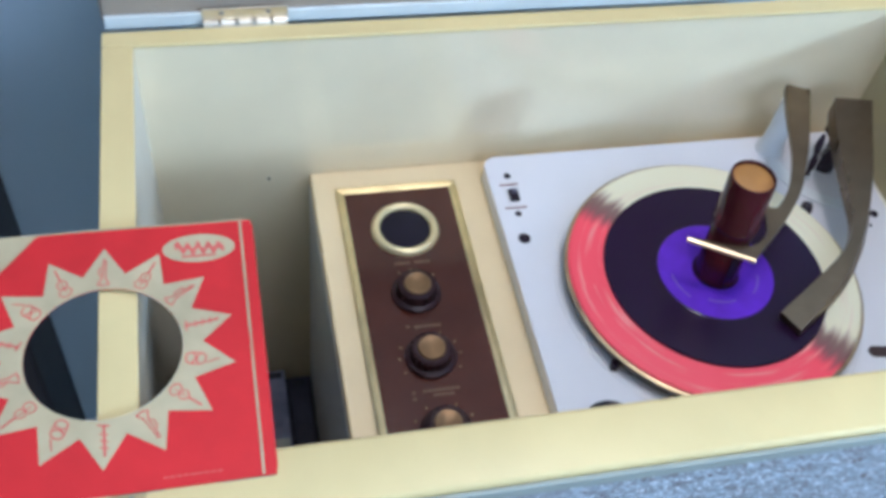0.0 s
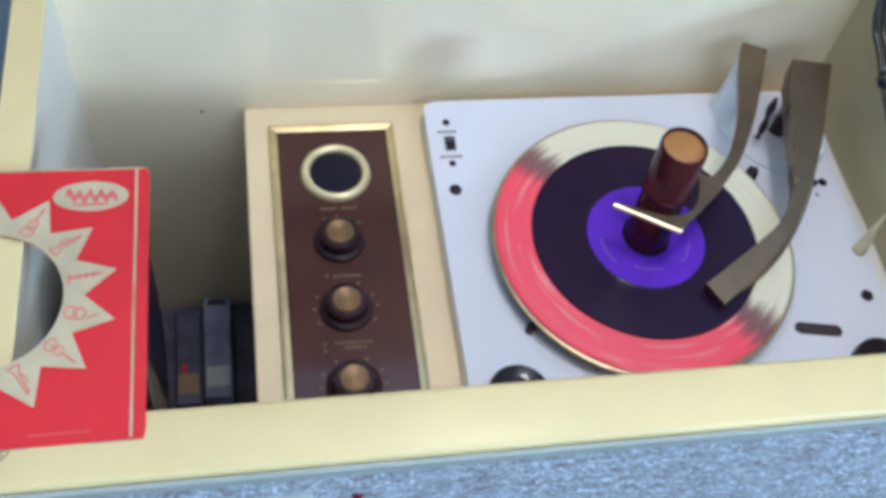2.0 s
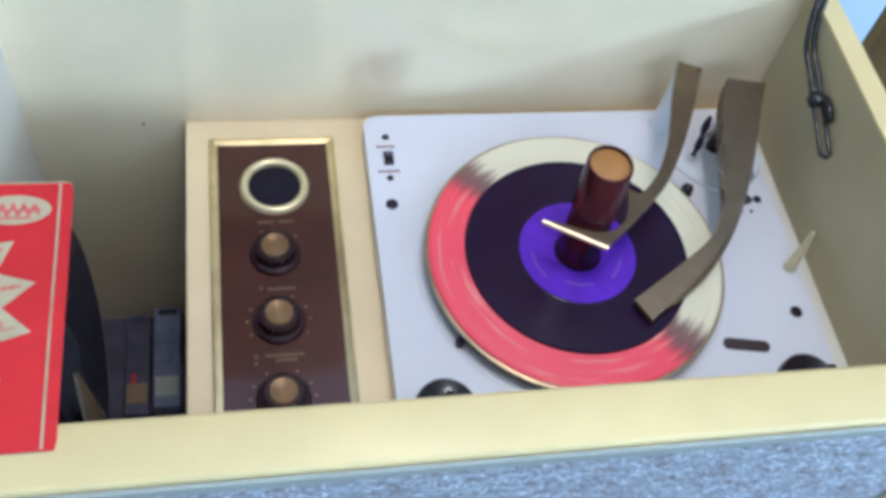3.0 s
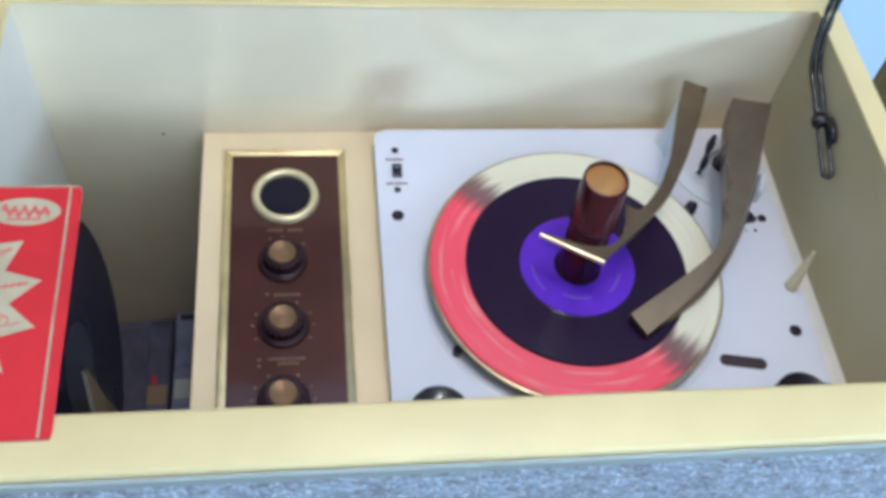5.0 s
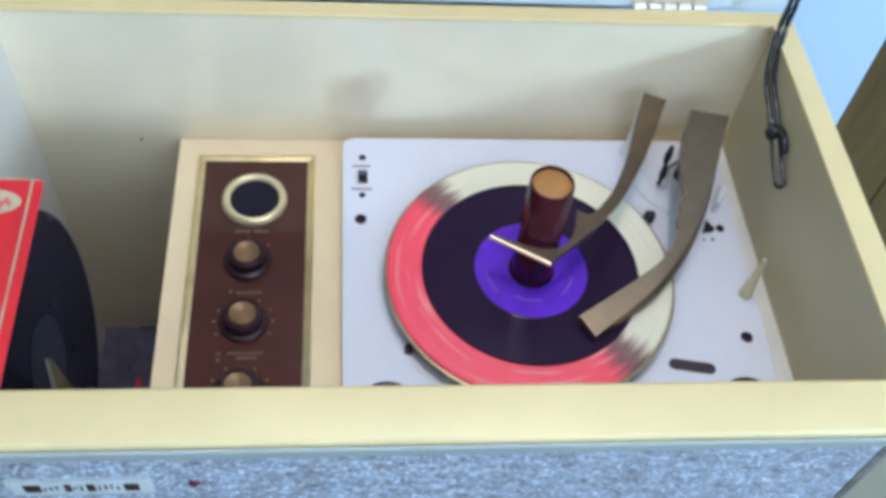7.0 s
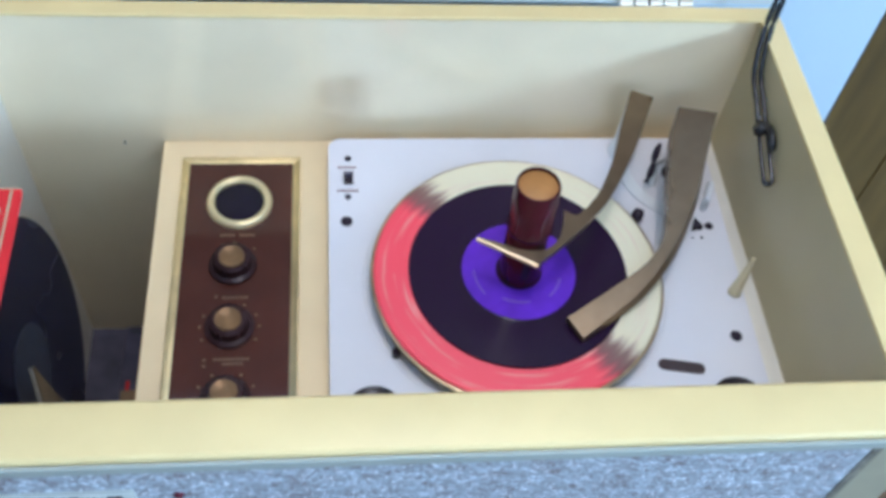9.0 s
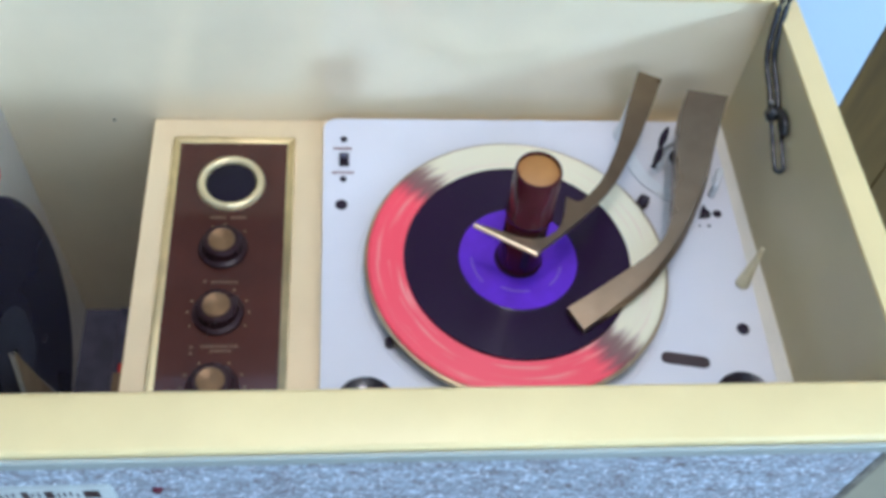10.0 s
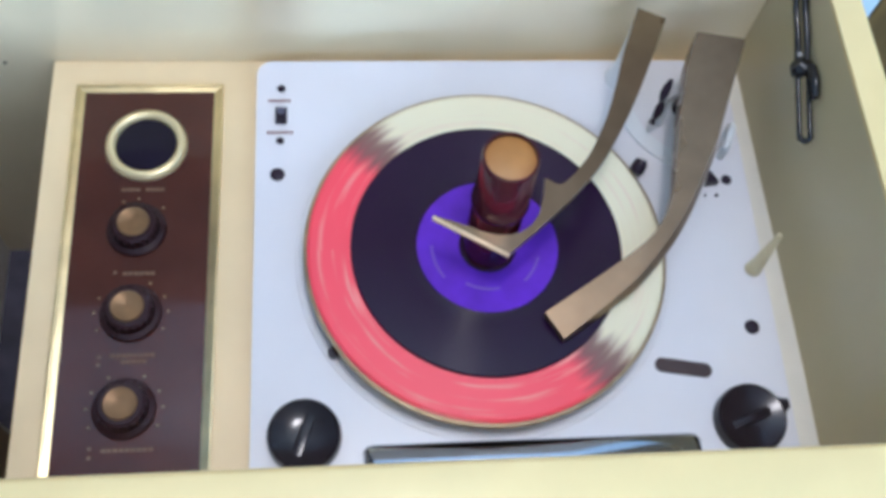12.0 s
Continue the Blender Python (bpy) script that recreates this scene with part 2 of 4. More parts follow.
def mat_material():
    """Turntable mat, one half red and one half cream, worn in rings."""
    m, nt, b = node_mat("two_tone_mat")
    co = nt.nodes.new("ShaderNodeTexCoord")
    ang, rad = turned_angle(nt, co)
    ring = nt.nodes.new("ShaderNodeCombineXYZ")
    k1, k2 = nt.nodes.new("ShaderNodeMath"), nt.nodes.new("ShaderNodeMath")
    k1.operation = k2.operation = "MULTIPLY"
    k1.inputs[1].default_value, k2.inputs[1].default_value = 1.3, 210.0
    nt.links.new(ang, k1.inputs[0])
    nt.links.new(rad, k2.inputs[0])
    nt.links.new(k1.outputs[0], ring.inputs["X"])
    nt.links.new(k2.outputs[0], ring.inputs["Y"])
    streak = nt.nodes.new("ShaderNodeTexNoise")
    streak.inputs["Scale"].default_value, streak.inputs["Detail"].default_value = 1.0, 3
    nt.links.new(ring.outputs[0], streak.inputs["Vector"])
    # the two borders lie where the cosine of (angle - 222 degrees) passes zero
    turn = nt.nodes.new("ShaderNodeMath")
    turn.operation = "SUBTRACT"
    turn.inputs[1].default_value = radians(222)
    nt.links.new(ang, turn.inputs[0])
    cs = nt.nodes.new("ShaderNodeMath")
    cs.operation = "COSINE"
    nt.links.new(turn.outputs[0], cs.inputs[0])
    wob = nt.nodes.new("ShaderNodeMath")
    wob.operation = "MULTIPLY_ADD"
    wob.inputs[1].default_value = 0.24
    nt.links.new(streak.outputs["Fac"], wob.inputs[0])
    nt.links.new(cs.outputs[0], wob.inputs[2])
    edge = nt.nodes.new("ShaderNodeMapRange")
    edge.interpolation_type = "SMOOTHSTEP"
    edge.inputs["From Min"].default_value, edge.inputs["From Max"].default_value = -0.03, 0.27
    nt.links.new(wob.outputs[0], edge.inputs["Value"])
    wear = nt.nodes.new("ShaderNodeMapRange")
    wear.inputs["From Min"].default_value, wear.inputs["From Max"].default_value = 0.55, 0.72
    wear.inputs["To Max"].default_value = 0.75
    nt.links.new(streak.outputs["Fac"], wear.inputs["Value"])
    red = nt.nodes.new("ShaderNodeMix")
    red.data_type = "RGBA"
    red.inputs["A"].default_value, red.inputs["B"].default_value = (0.92, 0.075, 0.11, 1), (0.86, 0.40, 0.34, 1)
    nt.links.new(wear.outputs["Result"], red.inputs["Factor"])
    crm = nt.nodes.new("ShaderNodeMix")
    crm.data_type = "RGBA"
    crm.inputs["A"].default_value, crm.inputs["B"].default_value = (0.80, 0.74, 0.52, 1), (0.78, 0.60, 0.46, 1)
    nt.links.new(wear.outputs["Result"], crm.inputs["Factor"])
    mix = nt.nodes.new("ShaderNodeMix")
    mix.data_type = "RGBA"
    nt.links.new(edge.outputs["Result"], mix.inputs["Factor"])
    nt.links.new(crm.outputs["Result"], mix.inputs["A"])
    nt.links.new(red.outputs["Result"], mix.inputs["B"])
    # dark scuffed print where the two halves meet
    off = nt.nodes.new("ShaderNodeMath")
    off.operation = "SUBTRACT"
    off.inputs[1].default_value = 0.15
    nt.links.new(wob.outputs[0], off.inputs[0])
    dist = nt.nodes.new("ShaderNodeMath")
    dist.operation = "ABSOLUTE"
    nt.links.new(off.outputs[0], dist.inputs[0])
    band = nt.nodes.new("ShaderNodeMapRange")
    band.interpolation_type = "SMOOTHSTEP"
    band.inputs["From Min"].default_value, band.inputs["From Max"].default_value = 0.22, 0.03
    band.inputs["To Max"].default_value = 0.86
    nt.links.new(dist.outputs[0], band.inputs["Value"])
    scuff = nt.nodes.new("ShaderNodeMix")
    scuff.data_type = "RGBA"
    scuff.inputs["B"].default_value = (0.11, 0.07, 0.065, 1)
    nt.links.new(band.outputs["Result"], scuff.inputs["Factor"])
    nt.links.new(mix.outputs["Result"], scuff.inputs["A"])
    nt.links.new(scuff.outputs["Result"], b.inputs["Base Color"])
    b.inputs["Roughness"].default_value = 0.5
    bp = nt.nodes.new("ShaderNodeBump")
    bp.inputs["Strength"].default_value, bp.inputs["Distance"].default_value = 0.15, 0.0005
    nt.links.new(streak.outputs["Fac"], bp.inputs["Height"])
    nt.links.new(bp.outputs["Normal"], b.inputs["Normal"])
    return m


def vinyl_material():
    """Pressed vinyl: grooves stretch the gloss across them."""
    m, nt, b = node_mat("vinyl")
    co = nt.nodes.new("ShaderNodeTexCoord")
    ang, rad = turned_angle(nt, co)
    k = nt.nodes.new("ShaderNodeMath")
    k.operation = "MULTIPLY"
    k.inputs[1].default_value = 900.0
    nt.links.new(rad, k.inputs[0])
    n = nt.nodes.new("ShaderNodeTexNoise")
    n.noise_dimensions = "1D"
    n.inputs["Scale"].default_value, n.inputs["Detail"].default_value = 1.0, 2
    nt.links.new(k.outputs[0], n.inputs["W"])
    cr = nt.nodes.new("ShaderNodeMapRange")
    cr.inputs["To Min"].default_value, cr.inputs["To Max"].default_value = 0.19, 0.205
    nt.links.new(n.outputs["Fac"], cr.inputs["Value"])
    nt.links.new(cr.outputs["Result"], b.inputs["Roughness"])
    b.inputs["Base Color"].default_value = (0.018, 0.006, 0.026, 1)
    b.inputs["Specular IOR Level"].default_value = 0.27
    b.inputs["Anisotropic"].default_value = 0.95
    b.inputs["Anisotropic Rotation"].default_value = 0.25
    tg = nt.nodes.new("ShaderNodeTangent")
    tg.direction_type, tg.axis = "RADIAL", "Z"
    nt.links.new(tg.outputs[0], b.inputs["Tangent"])
    return m


CLOTH = cloth_material()
TWOTONE = mat_material()
VINYL = vinyl_material()
# turned brass: the gloss stretches across the turning marks
kb = KNOBTOP.node_tree.nodes["Principled BSDF"]
kb.inputs["Anisotropic"].default_value, kb.inputs["Anisotropic Rotation"].default_value = 0.6, 0.25
kt = KNOBTOP.node_tree.nodes.new("ShaderNodeTangent")
kt.direction_type, kt.axis = "RADIAL", "Z"
KNOBTOP.node_tree.links.new(kt.outputs["Tangent"], kb.inputs["Tangent"])
LIPGOLD = mat("worn_gold_lip", (0.72, 0.56, 0.36), 0.34, metal=0.7, vary=0.15, scale=120)
RIMGOLD = mat("platter_rim_gold", (0.46, 0.34, 0.20), 0.36, metal=0.7, vary=0.2, scale=90)
PLATEDGE = mat("platter_edge", (0.030, 0.020, 0.018), 0.35, metal=0.2, vary=0.12, scale=60)
SHELLAC = mat("dark_record", (0.018, 0.017, 0.040), 0.28, vary=0.1, scale=50)
CLEAR = mat("clear_plastic", (0.70, 0.72, 0.62), 0.1, vary=0.05, scale=40)
CLEAR.node_tree.nodes["Principled BSDF"].inputs["Transmission Weight"].default_value = 0.85
BUMPER = mat("clear_bumper", (0.86, 0.80, 0.56), 0.12, vary=0.1, scale=60)
BUMPER.node_tree.nodes["Principled BSDF"].inputs["Transmission Weight"].default_value = 0.9
LIDIN = mat("lid_lining", (0.34, 0.27, 0.20), 0.5, vary=0.08, scale=20, bump=0.08, bump_scale=200)
LIDEDGE = mat("lid_edge_band", (0.66, 0.68, 0.64), 0.4, vary=0.05, scale=30)
INK = mat("brown_print", (0.20, 0.06, 0.05), 0.6, vary=0.1, scale=200)
GILT = mat("gilt_print", (0.19, 0.10, 0.045), 0.5, vary=0.2, scale=300)
DOTGILT = mat("gilt_dots", (0.42, 0.29, 0.13), 0.5, vary=0.2, scale=300)
LILAC = mat("lilac_print", (0.20, 0.10, 0.50), 0.5, vary=0.1, scale=200)
DKRED = mat("dark_red_lamp", (0.12, 0.010, 0.022), 0.2, vary=0.1, scale=90)
SLOTB = mat("dark_brown_slot", (0.045, 0.020, 0.018), 0.4, vary=0.2, scale=90)
IVORY = mat("ivory_plastic", (0.66, 0.58, 0.36), 0.35, vary=0.08, scale=80)
TAPEDARK = mat("tape_box_dark", (0.085, 0.082, 0.13), 0.3, vary=0.25, scale=50)
TAPEBLUE = mat("tape_box_blue", (0.30, 0.32, 0.46), 0.28, vary=0.2, scale=50)
PALE = mat("pale_paper", (0.62, 0.63, 0.55), 0.6, vary=0.1, scale=60)
KRAFT = mat("kraft_card", (0.26, 0.17, 0.09), 0.65, vary=0.15, scale=50)
CARDEDGE = mat("worn_card_edge", (0.36, 0.33, 0.27), 0.65, vary=0.15, scale=60)
GREYCARD = mat("grey_card", (0.045, 0.047, 0.07), 0.6, vary=0.15, scale=50)
RUBBER = mat("black_cord", (0.012, 0.012, 0.014), 0.22, vary=0.2, scale=90)
STEEL = mat("grey_steel", (0.35, 0.35, 0.36), 0.35, metal=0.8, vary=0.1, scale=90)
DARKWOOD = mat("dark_stained_wood", (0.030, 0.028, 0.034), 0.5, vary=0.2, scale=9, stretch=(6, 6, 0.6))
BRASSHINGE = mat("pale_brass", (0.78, 0.72, 0.60), 0.34, metal=1.0, vary=0.1, scale=60)
RINGGOLD = mat("pale_gold_ring", (0.80, 0.67, 0.38), 0.30, metal=0.5, vary=0.06, scale=60)
BAKELITE = mat("dark_bakelite", (0.017, 0.011, 0.015), 0.16, vary=0.2, scale=60, spec=0.3)
LENS = mat("dark_dial_glass", (0.012, 0.008, 0.022), 0.06, vary=0.2, scale=20, spec=0.25)
SIDEL = mat("pale_side_paint", (0.72, 0.665, 0.55), 0.30, vary=0.05, scale=12, bump=0.04, bump_scale=60)
# divider grey, also chosen to bounce cooler light onto the compartment's back
BOUNCEGREY = mat("bounce_grey", (0.64, 0.64, 0.62), 0.35, vary=0.05, scale=14, bump=0.04, bump_scale=60)
# lighter copy of the board's cream, offsets the side board's shade
LITBOARD = mat("lightened_board", (0.78, 0.74, 0.64), 0.4, vary=0.05, scale=30)
STILE = mat("taupe_paint", (0.36, 0.32, 0.21), 0.5, vary=0.06, scale=30, bump=0.1, bump_scale=200)
FRINGE = mat("dark_cloth_edge", (0.10, 0.085, 0.06), 0.7, second=(0.26, 0.24, 0.18), scale=350)

# ---- the room ----
XL, XR, YB, YF, ZC = -2.0, 2.3, 0.31, -2.25, 2.4
CX0, CX1 = 0.411, 1.22     # the cupboard in the wall


def structure(name, bm, m, label):
    return tagged(part(name, bm, m), label, name.split("_")[0], kind="structure")


structure("floor", box(XL - 0.1, XR + 0.1, YF - 0.1, YB + 0.1, -0.1, 0.0), FLOOR, "brown wooden floor of the room")
structure("ceiling", box(XL - 0.1, XR + 0.1, YF - 0.1, YB + 0.1, ZC, ZC + 0.1), CEIL, "plain white painted ceiling of the room")
lampo = thing("ceiling_lamp", (LAMPX, LAMPY, ZC), "white round ceiling lamp over the console", "lamp")
part("canopy", lathe([(0, 0), (0.14, 0), (0.14, -0.02), (0.13, -0.03), (0, -0.03)], (LAMPX, LAMPY, ZC), 40), WHITEP, lampo)
north = box(XL, CX0, YB, YB + 0.1, 0, ZC)
box(CX1, XR, YB, YB + 0.1, 0, ZC, bm=north)
box(CX0, CX1, YB, YB + 0.1, 1.9, ZC, bm=north)
structure("wall_north", north, ROOM, "pale blue painted wall behind the console")
openings = [(-0.51, 1.61, 1.48, 2.32), (1.78, 2.22, 1.37, 1.81)]
south = bmesh.new()
cuts = [XL] + [v for o in openings for v in o[:2]] + [XR]
for i in range(0, len(cuts), 2):
    box(cuts[i], cuts[i + 1], YF - 0.1, YF, 0, ZC, bm=south)
for x0, x1, z0, z1 in openings:
    box(x0, x1, YF - 0.1, YF, 0, z0, bm=south)
    box(x0, x1, YF - 0.1, YF, z1, ZC, bm=south)
structure("wall_south", south, ROOM, "pale blue painted wall with two windows")
for k, (x0, x1, z0, z1) in enumerate(openings):
    w = tagged(thing("window_%d" % (k + 1), ((x0 + x1) / 2, YF - 0.05, z0), "white painted window in the wall", "window"), kind="structure")
    for n, q in (("window_frame", (x0, x1, YF - 0.09, YF - 0.06, z0, z0 + 0.025)), ("window_frame", (x0, x1, YF - 0.09, YF - 0.06, z1 - 0.025, z1)), ("window_frame", (x0, x0 + 0.025, YF - 0.09, YF - 0.06, z0 + 0.025, z1 - 0.025)), ("window_frame", (x1 - 0.025, x1, YF - 0.09, YF - 0.06, z0 + 0.025, z1 - 0.025))):
        part(n, box(*q), WHITEP, w)
    part("pane", box(x0 + 0.025, x1 - 0.025, YF - 0.078, YF - 0.074, z0 + 0.025, z1 - 0.025), CLEAR, w).visible_shadow = False
structure("wall_west", box(XL - 0.1, XL, YF, YB, 0, ZC), ROOM, "pale blue painted wall of the room")
structure("wall_east", box(XR, XR + 0.1, YF, YB, 0, ZC), ROOM, "pale blue painted wall of the room")
structure("baseboard", box(XL, CX0, YB - 0.012, YB, 0, 0.09, 0.003), ROOM, "painted baseboard along the wall")


def wardrobe(x0, x1, y0, y1, h, m, label, boards):
    """A tall wooden cupboard with upright boards on its front."""
    w = thing("wardrobe", ((x0 + x1) / 2, (y0 + y1) / 2, 0), label, "cupboard")
    part("body", box(x0, x1, y0 + 0.006, y1, 0, h, 0.002), m, w)
    step = (x1 - x0) / boards
    for i in range(boards):
        part("board", box(x0 + i * step + 0.001, x0 + (i + 1) * step - 0.001, y0, y0 + 0.006, 0.0, h, 0.0015), m, w)
    return w


wardrobe(CX0, CX1, 0.308, 0.409, 1.899, WOOD, "brown wooden cupboard of upright boards built into the wall", 8)
wardrobe(-1.32, -0.576, 0.200, 0.305, 1.5, DARKWOOD, "dark stained cupboard standing against the wall", 4)

# ---- the console cabinet ----
X0, X1, Y0, Y1 = -0.420, 0.206, -0.161, 0.168      # inner faces
OX0, OX1, OY0, OY1 = -0.441, 0.222, -0.199, 0.184  # outer faces
X1F, OX1F = 0.2100, 0.2310                         # the right board splays out towards the front
con = thing("record_console", (-0.11, 0, 0), "cream painted wooden record console with its lid open", "console")
part("back_board", box(OX0, OX1, Y1, OY1, 0.06, ZR - 0.003), WALLIN, con, "pale cream inner back board")
part("front_board", box(OX0 - 0.0035, OX1F, OY0, Y0, 0.06, ZR + 0.0005, 0.0035, segs=3), CREAM, con, smooth=35)
part("side_board", box(OX0, X0, Y0, Y1, 0.06, ZR - 0.003), SIDEL, con, "pale painted side board")
# right board, in the paint with shade mixed into its colour
part("side_board", prism([(X1 - 0.001, Y1), (X1F, Y0), (OX1F, Y0), (OX1, Y1)], 0.06, ZR - 0.003), SIDESHADE, con)
part("rim_strip", box(OX0 - 0.0004, X0 + 0.0004, Y0, Y1 - 0.0005, ZR - 0.003, ZR, 0.0010), CREAM, con, "yellow cream painted rim")
part("rim_strip", prism([(X1 - 0.0014, Y1 - 0.0005), (X1F - 0.0004, Y0), (OX1F + 0.0004, Y0), (OX1 + 0.0004, Y1 - 0.0005)], ZR - 0.003, ZR, 0.0010), CREAM, con, "yellow cream painted rim")
part("rim_strip", box(OX0 - 0.0004, OX1 + 0.0004, Y1 - 0.0004, OY1, ZR - 0.003, ZR + 0.0002, 0.0010), CREAM, con, "yellow cream painted rim")
part("deck_board", box(-0.295, X1 + 0.004, Y0, Y1, ZP - 0.015, ZP, 0.0015), BOARD, con, "cream board round the deck and radio")
part("nail", tube([(-0.3290, Y1 + 0.001, 0.681), (-0.3290, Y1 - 0.0008, 0.681)], 0.0012, 10), SLOTB, con)
part("divider", box(-0.2955, -0.281, Y0 + 0.002, Y1, 0.36, ZP - 0.015), BOUNCEGREY, con, "grey painted divider")
# unseen added reflector: bounces cooler light onto the compartment's back wall
part("lining", box(X0, -0.281, Y0, Y0 + 0.002, 0.36, ZR - 0.02), BOUNCEGREY, con)
# added overlay: brightens the shaded board margin right of the deck by colour
part("lightened_margin", box(0.1892, X1 + 0.003, Y0 + 0.003, Y1 - 0.002, ZP, ZP + 0.0010, 0.0004), LITBOARD, con, "board margin beside the deck, coloured lighter to offset shade")
part("bottom_board", box(X0, -0.281, Y0, Y1, 0.345, 0.36), DARK, con, "dark felt compartment floor")
for lx in (OX0 + 0.03, OX1 - 0.03):
    for ly in (OY0 + 0.03, OY1 - 0.03):
        part("leg", lathe([(0, 0), (0.012, 0), (0.02, 0.06), (0, 0.06)], (lx, ly, 0), 20), WOOD, con)
part("edge_strip", box(-0.4212, OX1F - 0.002, OY0 - 0.0035, OY0 - 0.0002, 0.8160, 0.8260, 0.0012), GREY, con, "grey strip over the cloth")
part("grille_cloth", box(-0.4170, 0.1890, OY0 - 0.0022, OY0 - 0.0002, 0.30, 0.8160, 0.0008), CLOTH, con, "silvery woven grille cloth with brown threads")
part("cloth_edge", box(0.1890, 0.1955, OY0 - 0.0028, OY0 - 0.0002, 0.30, 0.8160, 0.0008), FRINGE, con)
part("stile", box(0.1955, OX1F - 0.001, OY0 - 0.0024, OY0 - 0.0002, 0.06, 0.8160, 0.0008), STILE, con, "taupe painted front stile")
# name plate and pilot lamp on the cloth
plate = prism([(-0.345, 0.0), (-0.262, 0.0), (-0.263, 0.0195), (-0.3475, 0.0195)], 0, 0.0022, 0.0006)
bmesh.ops.transform(plate, matrix=Matrix.Translation((-0.003, OY0 - 0.0022, 0.7715)) @ Matrix.Rotation(radians(90), 4, "X"), verts=plate.verts)
badge = part("name_plate", plate, PALE, con, "cream name plate with brown field")
fy = OY0 - 0.0048
for x0, x1 in ((-0.341, -0.331), (-0.317, -0.313), (-0.304, -0.299), (-0.282, -0.273)):
    part("field", box(x0, x1, fy, fy + 0.0006, 0.7765, 0.7865), SLOTB, badge)
for i in range(13):
    x = -0.3295 + i * 0.0036
    if not -0.319 < x < -0.312 and not -0.305 < x < -0.298:
        part("stroke", box(x, x + 0.0012, fy, fy + 0.0005, 0.7775 + 0.001 * (i % 3), 0.7825 + 0.0011 * (i % 4)), SLOTB, badge)
lamp = lathe([(0, 0.003), (0.002, 0.0026), (0.0034, 0.001), (0.0036, 0)], (0, 0, 0), 20)
bmesh.ops.transform(lamp, matrix=Matrix.Translation((-0.2405, OY0 - 0.0022, 0.7815)) @ Matrix.Rotation(radians(90), 4, "X"), verts=lamp.verts)
part("pilot_lamp", lamp, DKRED, con, "dark red pilot jewel", smooth=50)
part("bumper", lathe([(0, 0.0010), (0.006, 0.0009), (0.0082, 0.0006), (0.0090, 0)], (-0.4250, -0.1760, ZR + 0.0005), 28), BUMPER, con, "clear plastic lid bumper", smooth=50)
part("corner_strip", box(-0.4252, -0.4222, OY0 - 0.0005, -0.1790, ZR + 0.0003, ZR + 0.0012, 0.0003), GREY, con, "pale grey strip over the corner joint")
part("corner_strip", box(-0.4254, -0.4214, OY0 - 0.0036, OY0 - 0.0005, 0.30, ZR + 0.0008, 0.0006), GREY, con, "pale grey strip down the corner")
part("cloth_edge", box(-0.4185, -0.4172, OY0 - 0.0026, OY0 - 0.0002, 0.30, 0.8100, 0.0004), FRINGE, con)
# lid, open upright behind the back board
lid = part("lid", box(OX0, OX1, 0.1942, 0.224, 0.8305, 1.235, 0.003), LIDIN, con, "open lid with taupe lining")
part("edge_band", box(OX0 + 0.002, OX1 - 0.002, 0.1905, 0.1940, 0.8270, 0.8380, 0.001), LIDEDGE, lid)


def hinge(x):
    h = part("hinge", box(x, x + 0.062, 0.1842, 0.1854, 0.8170, 0.8300, 0.0003), BRASSHINGE, con, "pale brass butt hinge")
    part("leaf", box(x, x + 0.062, 0.1892, 0.1904, 0.8290, 0.8425, 0.0004), BRASSHINGE, h)
    for i in range(5):
        k = tube([(x + 0.0126 * i + 0.0004, 0.1874, 0.8305), (x + 0.0126 * i + 0.0112, 0.1874, 0.8305)], 0.0026, 14)
        part("knuckle", k, BRASSHINGE, h, smooth=40)
    for i in range(2):
        g = lathe([(0, 0.001), (0.0016, 0.0006), (0.002, 0)], (0, 0, 0), 12)
        bmesh.ops.transform(g, matrix=Matrix.Translation((x + 0.014 + 0.034 * i, 0.1892, 0.8385)) @ Matrix.Rotation(radians(90), 4, "X"), verts=g.verts)
        part("screw", g, STEEL, h)


hinge(-0.370)
hinge(0.089)

# lid cord with its clip, hanging over the right hand board
cord = thing("lid_cord", (0.198, 0.12, 0.80), "black rubber lid cord with metal clip", "cord")
line = smooth_line([(0.2150, 0.187, 0.905), (0.2105, 0.164, 0.868), (0.2045, 0.151, 0.838), (0.2015, 0.1325, 0.807), (0.2017, 0.108, 0.795), (0.2017, 0.0905, 0.7865)], 6)
for s in (-1, 1):
    part("strand", tube([p + Vector((0.0024 * s - 0.0006, -0.0006 * s, 0.0012 * s)) for p in line], 0.0023, 10), RUBBER, cord, smooth=60)
ld, lp = Vector((0.0, -0.885, -0.465)), Vector((0.80, -0.279, 0.531))
l0, l1 = Vector((0.2010, 0.0885, 0.7855)), Vector((0.2005, 0.0500, 0.7715))
loop = [l0 + lp * 0.0036, l1 + lp * 0.0030] + [l1 + lp * (0.0036 * math.cos(a)) + ld * (0.0052 * math.sin(a)) for a in (0.3, 0.7, 1.15, 1.57, 2.0, 2.45, 2.85)] + [l1 - lp * 0.0036, l0 - lp * 0.0030]
part("loop", tube(smooth_line(loop, 5), 0.0018, 10), RUBBER, cord, smooth=60)
part("clip", tube([(0.196, 0.0915, 0.7885), (0.2005, 0.089, 0.786), (0.2030, 0.085, 0.784)], 0.0064, 14, lambda u: 0.75 + 0.5 * math.sin(math.pi * u)), RUBBER, cord, smooth=50)
part("hook", tube(smooth_line([(0.203, 0.085, 0.7925), (0.2028, 0.075, 0.7935), (0.2028, 0.067, 0.7895), (0.2028, 0.068, 0.7855)], 5), 0.0036, 10, lambda u: 1 - 0.35 * u), RUBBER, cord, smooth=50)
